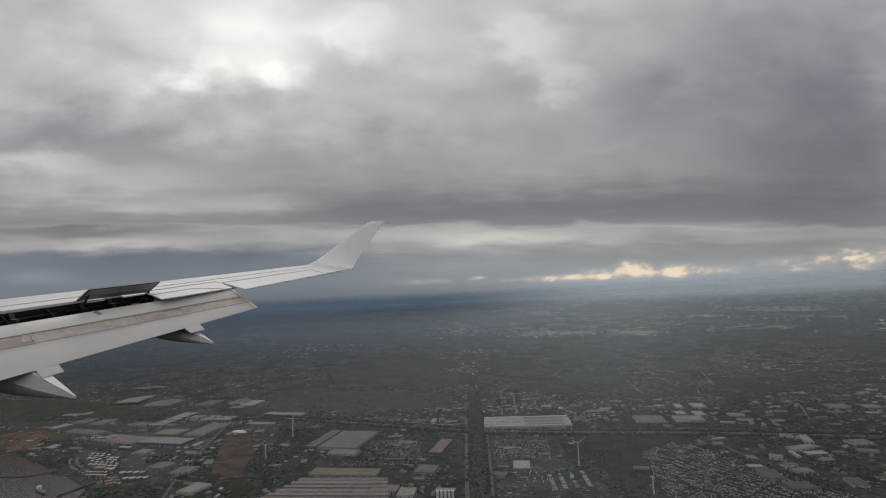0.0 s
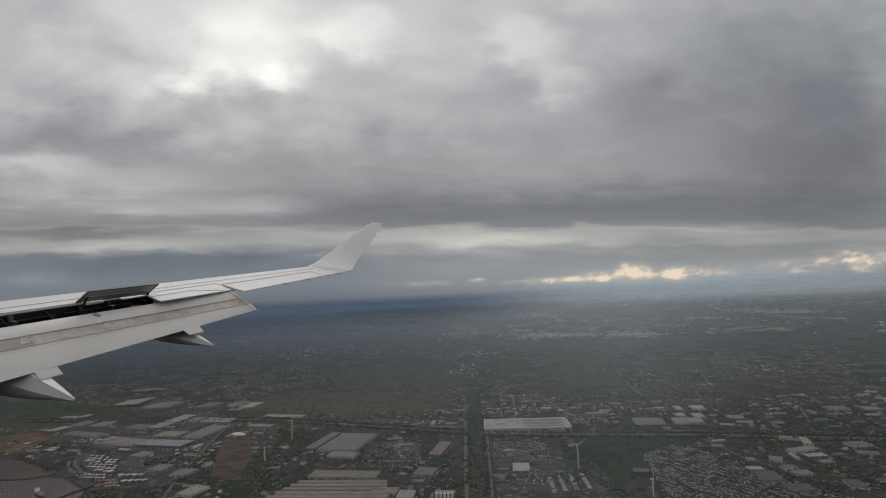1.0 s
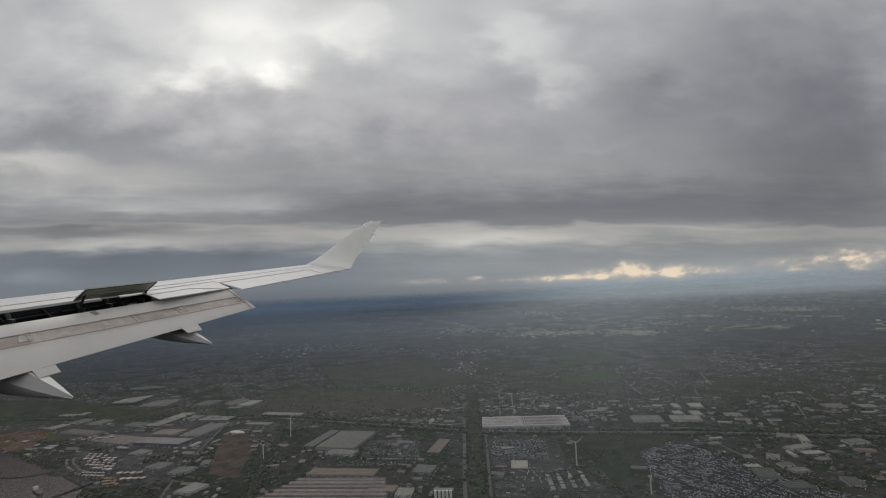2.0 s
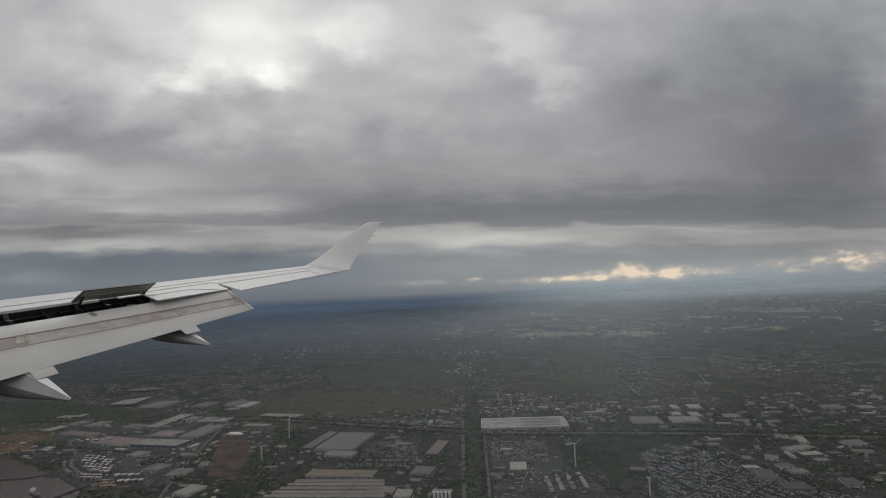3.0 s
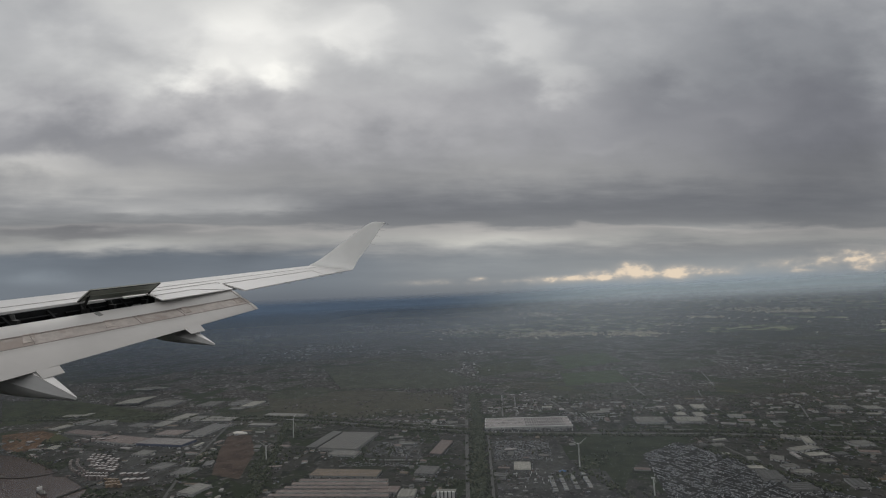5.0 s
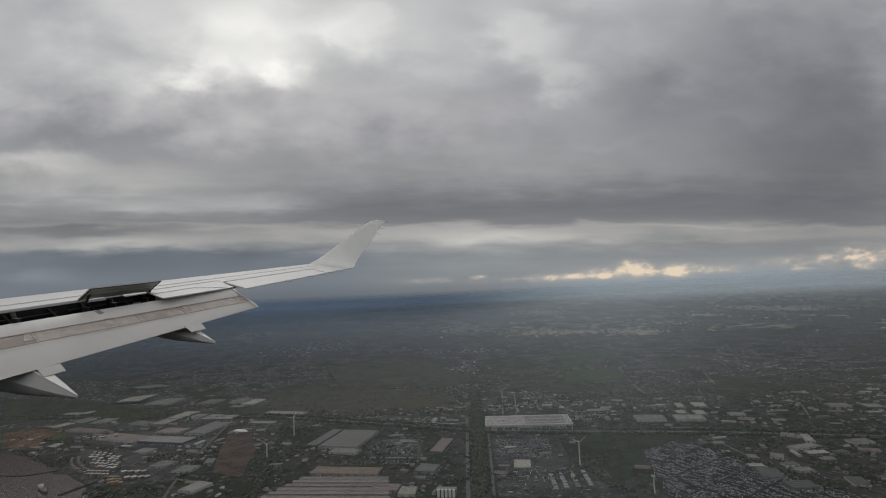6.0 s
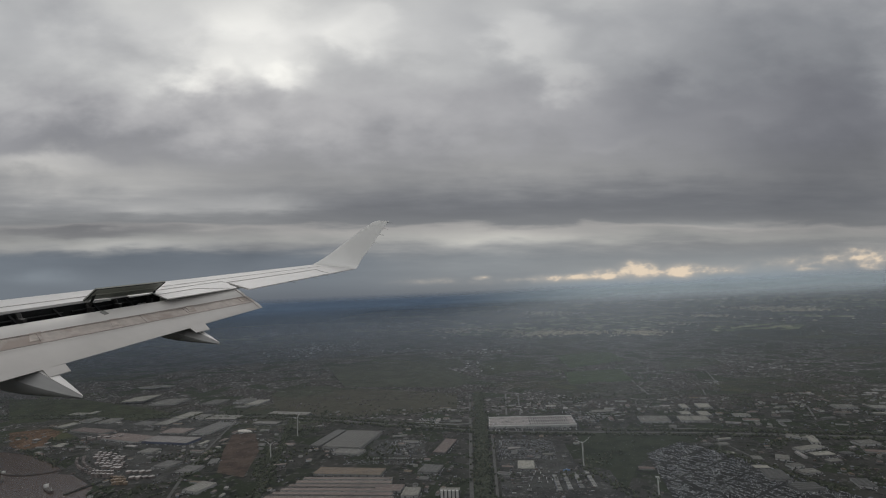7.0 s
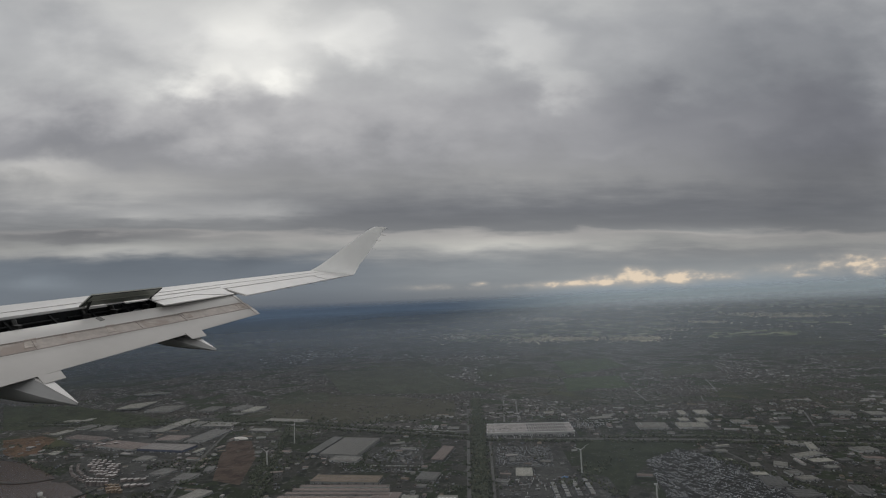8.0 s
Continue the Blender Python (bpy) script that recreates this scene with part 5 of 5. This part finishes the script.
def blocks(rows):
    V, F = [], []
    for x, y, w, d, h, a in rows:
        c, s = math.cos(a) / 2, math.sin(a) / 2
        n = len(V)
        for z in (0.2, h):
            V += [(x + px * w * c - py * d * s, y + px * w * s + py * d * c, z) for px, py in ((-1, -1), (1, -1), (1, 1), (-1, 1))]
        F += [(n + 4, n + 5, n + 6, n + 7)] + [(n + k, n + (k + 1) % 4, n + 4 + (k + 1) % 4, n + 4 + k) for k in range(4)]
    return V, F


rows = []
while len(rows) < 4600:
    x, y = rng.uniform(-2500, 2400), rng.uniform(1450, 3000)
    if abs(x) > y * 1.08 or abs(y - road_line(x)) < 55 or any(inside(x, y, p) for k, p in enumerate(OPEN)) or noise.noise(Vector((x / 160, y / 160, 5.5))) < -0.05 or not free(x, y, 2):
        continue
    a = -0.22 + rng.choice((0.0, 1.5708)) + rng.normal(0, 0.08)
    for k in range(rng.integers(1, 6)):
        w, d = rng.uniform(3, 12), rng.uniform(2.2, 4.5)
        rows.append((x + k * (d + 1.5) * -math.sin(a), y + k * (d + 1.5) * math.cos(a), w, d, rng.uniform(1.6, 4.5), a))
V, F = blocks(rows)
crowd("works_clutter", V, F, [CLUTTER], [0] * len(F), "containers, stacks and vans scattered in the yards", "clutter")

# houses in streets
ROOF_TILE = tinted("house_roofs", [(0.0, (0.045, 0.042, 0.040)), (0.4, (0.066, 0.056, 0.050)), (0.75, (0.09, 0.08, 0.075)), (0.95, (0.115, 0.11, 0.108)), (1.0, (0.22, 0.215, 0.21))], 0.8)
BRICK = tinted("house_walls", [(0.0, (0.075, 0.065, 0.058)), (0.5, (0.10, 0.09, 0.08)), (0.9, (0.14, 0.13, 0.12)), (1.0, (0.28, 0.27, 0.26))], 0.85)


def houses(rows):
    V, F, S = [], [], []
    R = np.array(rows)
    X, Y, Z, K = lay(R[:, 0], R[:, 1])
    for (x, y, w, d, h, rise, a), x2, y2, z2, k in zip(rows, X, Y, Z, K):
        c, s = math.cos(a) * k, math.sin(a) * k
        n = len(V)
        for px, py, pz in ((-w, -d, -0.5), (w, -d, -0.5), (w, d, -0.5), (-w, d, -0.5), (-w, -d, h), (w, -d, h), (w, d, h), (-w, d, h), (-w, 0, h + rise), (w, 0, h + rise)):
            px, py = px / 2, py / 2
            V.append((x2 + px * c - py * s, y2 + px * s + py * c, z2 + pz * k))
        F += [(n, n + 1, n + 5, n + 4), (n + 1, n + 2, n + 6, n + 9, n + 5), (n + 2, n + 3, n + 7, n + 6), (n + 3, n, n + 4, n + 8, n + 7), (n + 4, n + 5, n + 9, n + 8), (n + 6, n + 7, n + 8, n + 9)]
        S += [0, 0, 0, 0, 1, 1]
    return V, F, S


PARKS = [[(1023, 4250), (1642, 4605), (1700, 5300), (1099, 5200)], [(834, 3499), (1305, 3559), (1400, 4100), (927, 4053)], [(278, 4068), (794, 4324), (820, 4900), (241, 4800)],
         [(-460, 4480), (139, 4727), (74, 5296), (-616, 5140)], [(1686, 3879), (2246, 4082), (2400, 4520), (1870, 4420)], [(-1334, 3646), (-640, 3719), (32, 3362), (24, 2893), (-489, 2815), (-1068, 3012)], [(-1286, 5124), (-290, 5177), (203, 3974), (36, 3570), (-835, 3840)], [(3600, 6967), (6423, 7111), (3268, 3667), (2180, 3667)], [(-1150, 3250), (-820, 3420), (-960, 3900), (-1330, 3700)]]
rows = []
for _ in range(900):
    far = rng.random() ** 1.25
    cy = 2750 + far * 6500
    cx = rng.uniform(-1.05, 1.05) * cy
    # dense town to the left, looser suburbs elsewhere
    if noise.noise(Vector((cx / 1700, cy / 1700, 4.2))) < (-0.30 if cx < -0.12 * cy else 0.0 if cy < 4200 and cx < 0.5 * cy else 0.16) or cy < road_line(cx) + 160:
        continue
    a = rng.choice((-0.25, 0.1, 0.9, 1.3)) + rng.normal(0, 0.12)
    nu, nv = rng.integers(7, 16), rng.integers(3, 8)
    for i in range(nv):
        curve = rng.normal(0, 0.002)
        for j in range(nu):
            if rng.random() < 0.12:
                continue
            u, v = (j - nu / 2) * rng.uniform(15, 17.5), (i - nv / 2) * 38 + curve * ((j - nu / 2) * 16) ** 2
            x, y = cx + u * math.cos(a) - v * math.sin(a), cy + u * math.sin(a) + v * math.cos(a)
            if y < road_line(x) + 70 or any(inside(x, y, p) for p in PARKS) and rng.random() < 0.9 or any(inside(x, y, p) for p in OPEN) or not free(x, y, 4):
                continue
            rows.append((x, y, rng.uniform(9, 14), rng.uniform(7.5, 9.5), rng.uniform(4.8, 5.6), rng.uniform(2.0, 3.2), a))
crowd("houses", *houses(rows)[:2], [BRICK, ROOF_TILE], houses(rows)[2], "streets of small brick houses with grey brown roofs", "houses")

# larger blocks and sheds of towns far off; sunlight is put into the pale roofs
SUNLIT_ROOFS = tinted("sunlit_far_roofs", [(0.0, (0.36, 0.32, 0.25)), (0.5, (0.66, 0.58, 0.42)), (1.0, (0.90, 0.82, 0.58))], 0.5)
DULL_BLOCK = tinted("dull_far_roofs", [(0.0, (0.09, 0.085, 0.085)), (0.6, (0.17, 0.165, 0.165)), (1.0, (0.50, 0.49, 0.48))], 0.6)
bright, dull = [], []
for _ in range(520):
    # scattered sheds and blocks beyond the towns, in the same painted sunlit colours
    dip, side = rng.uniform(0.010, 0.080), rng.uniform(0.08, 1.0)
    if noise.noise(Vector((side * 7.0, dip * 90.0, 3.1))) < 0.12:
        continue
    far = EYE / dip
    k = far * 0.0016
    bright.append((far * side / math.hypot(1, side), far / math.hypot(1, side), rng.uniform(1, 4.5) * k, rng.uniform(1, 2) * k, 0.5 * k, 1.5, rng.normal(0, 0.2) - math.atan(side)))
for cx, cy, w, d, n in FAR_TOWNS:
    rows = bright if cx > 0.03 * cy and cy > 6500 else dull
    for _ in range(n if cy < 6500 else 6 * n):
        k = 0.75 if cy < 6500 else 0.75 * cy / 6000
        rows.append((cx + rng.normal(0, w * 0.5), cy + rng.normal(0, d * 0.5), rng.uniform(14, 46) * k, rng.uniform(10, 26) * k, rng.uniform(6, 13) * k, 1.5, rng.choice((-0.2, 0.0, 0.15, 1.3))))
crowd("far_town_buildings", *houses(bright)[:2], [SUNLIT_ROOFS, SUNLIT_ROOFS], houses(bright)[2], "pale roofs of distant towns catching the light", "buildings")
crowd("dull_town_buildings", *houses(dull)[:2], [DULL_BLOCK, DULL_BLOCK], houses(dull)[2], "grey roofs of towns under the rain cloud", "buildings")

# crop fields of the far country, with sunlight put into the paler colours
SUNLIT_CROPS = tinted("sunlit_far_crops", [(0.0, (0.05, 0.07, 0.03)), (0.45, (0.09, 0.12, 0.05)), (0.7, (0.20, 0.23, 0.10)), (0.88, (0.38, 0.39, 0.19)), (1.0, (0.60, 0.56, 0.36))], 0.9, True)
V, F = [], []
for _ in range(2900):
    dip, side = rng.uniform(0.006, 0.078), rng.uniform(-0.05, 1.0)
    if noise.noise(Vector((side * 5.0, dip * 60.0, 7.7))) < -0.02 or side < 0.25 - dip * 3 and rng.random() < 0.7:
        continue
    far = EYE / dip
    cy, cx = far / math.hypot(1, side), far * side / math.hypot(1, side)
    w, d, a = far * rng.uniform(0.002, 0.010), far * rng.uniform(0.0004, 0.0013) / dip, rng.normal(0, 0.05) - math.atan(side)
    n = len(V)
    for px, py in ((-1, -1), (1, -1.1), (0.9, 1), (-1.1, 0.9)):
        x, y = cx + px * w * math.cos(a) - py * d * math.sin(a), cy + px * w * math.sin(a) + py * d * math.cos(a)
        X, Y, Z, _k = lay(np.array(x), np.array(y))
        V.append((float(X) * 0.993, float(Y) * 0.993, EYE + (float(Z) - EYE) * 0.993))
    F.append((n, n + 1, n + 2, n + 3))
crowd("far_fields", V, F, [SUNLIT_CROPS], [0] * len(F), "far crop fields, the paler ones coloured as sunlit", "fields")

# trees and hedges
LEAF = tinted("dull_foliage", [(0.0, (0.042, 0.050, 0.032)), (0.5, (0.054, 0.064, 0.040)), (0.85, (0.068, 0.078, 0.048)), (1.0, (0.086, 0.086, 0.052))], 0.9)
PHI = (1 + 5 ** 0.5) / 2
ICO = [Vector(p).normalized() for p in ((-1, PHI, 0), (1, PHI, 0), (-1, -PHI, 0), (1, -PHI, 0), (0, -1, PHI), (0, 1, PHI), (0, -1, -PHI), (0, 1, -PHI), (PHI, 0, -1), (PHI, 0, 1), (-PHI, 0, -1), (-PHI, 0, 1))]
TRI = [(0, 11, 5), (0, 5, 1), (0, 1, 7), (0, 7, 10), (0, 10, 11), (1, 5, 9), (5, 11, 4), (11, 10, 2), (10, 7, 6), (7, 1, 8), (3, 9, 4), (3, 4, 2), (3, 2, 6), (3, 6, 8), (3, 8, 9), (4, 9, 5), (2, 4, 11), (6, 2, 10), (8, 6, 7), (9, 8, 1)]
ICO_ARR = np.array(ICO)
TRI_ARR = np.array(TRI)


def trees(name, spots, label):
    """Clumps of jittered foliage; spots: x, y, radius, height."""
    P = np.array(spots)
    X, Y, Z, K = lay(P[:, 0], P[:, 1])
    r = np.random.default_rng(len(P))
    n = len(P)
    shape = ICO_ARR[None] * r.uniform(0.55, 1.25, (n, 12, 1))
    V = np.empty((n, 12, 3))
    V[..., 0] = X[:, None] + shape[..., 0] * (P[:, 2] * K)[:, None]
    V[..., 1] = Y[:, None] + shape[..., 1] * (P[:, 2] * K)[:, None]
    V[..., 2] = Z[:, None] + (P[:, 3] * K)[:, None] * (0.45 + 0.55 * shape[..., 2])
    F = (TRI_ARR[None] + (np.arange(n) * 12)[:, None, None]).reshape(-1, 3)
    return crowd(name, V.reshape(-1, 3).tolist(), F.tolist(), [LEAF], [0] * len(F), label, "trees")


spots = []
for x in np.arange(-3100, 2600, 7.0):
    for side, wide in ((26, 10), (-30, 14), (44, 14), (-48, 16)):
        if noise.noise(Vector((x / 120, side, 0))) > -0.12 and not (side > 0 and 130 < x < 700):
            spots.append((x + rng.normal(0, 5), float(road_line(x)) + side + rng.normal(0, wide * 0.5), rng.uniform(4, 8), rng.uniform(7, 13)))
for y in np.arange(1450, 3340, 5.0):
    cx = np.interp(y, [1450, 2375, 3330], [78, 130, 172])
    for _ in range(4):
        spots.append((cx + rng.normal(0, 17), y + rng.normal(0, 4), rng.uniform(4, 8), rng.uniform(7, 14)))
for (x0, y0), (x1, y1), wide, n in (((-925, 2851), (-785, 2258), 12, 260), ((-785, 2258), (-700, 1804), 14, 260), ((-700, 1804), (-640, 1500), 14, 160), ((-830, 2258), (-760, 1904), 10, 160), ((-1125, 2310), (-1045, 1947), 6, 90), ((-2100, 2420), (-1690, 2150), 10, 120), ((-1780, 3250), (-1840, 2960), 8, 90), ((470, 1900), (560, 1580), 14, 90), ((1030, 2000), (1180, 1560), 16, 160)):
    for _ in range(n):
        f = rng.random()
        spots.append((x0 + (x1 - x0) * f + rng.normal(0, wide), y0 + (y1 - y0) * f + rng.normal(0, 8), rng.uniform(3, 7), rng.uniform(5, 11)))
while len(spots) < 6600:
    x, y = rng.uniform(-2700, 2500), rng.uniform(1450, 3100)
    if abs(x) < y * 1.1 and noise.noise(Vector((x / 210, y / 210, 9.0))) > 0.27 and free(x, y, 8) and not inside(x, y, OPEN[0]) and not inside(x, y, OPEN[1]) and not inside(x, y, OPEN[3]):
        spots.append((x, y, rng.uniform(3, 7.5), rng.uniform(5, 12)))
trees("works_trees", spots, "dark green trees and scrub between the works")
spots = []
while len(spots) < 11000:
    cy = 2800 + rng.random() ** 1.6 * 9000
    cx = rng.uniform(-1.08, 1.08) * cy
    if cy < road_line(cx) + 40:
        continue
    k = noise.noise(Vector((cx / 420, cy / 420, 6.0)))
    if k < 0.02:
        continue
    for _ in range(4):
        spots.append((cx + rng.normal(0, 30), cy + rng.normal(0, 12), rng.uniform(3, 7), rng.uniform(4, 9)))
trees("far_trees", spots, "dark trees and hedges among houses and fields")
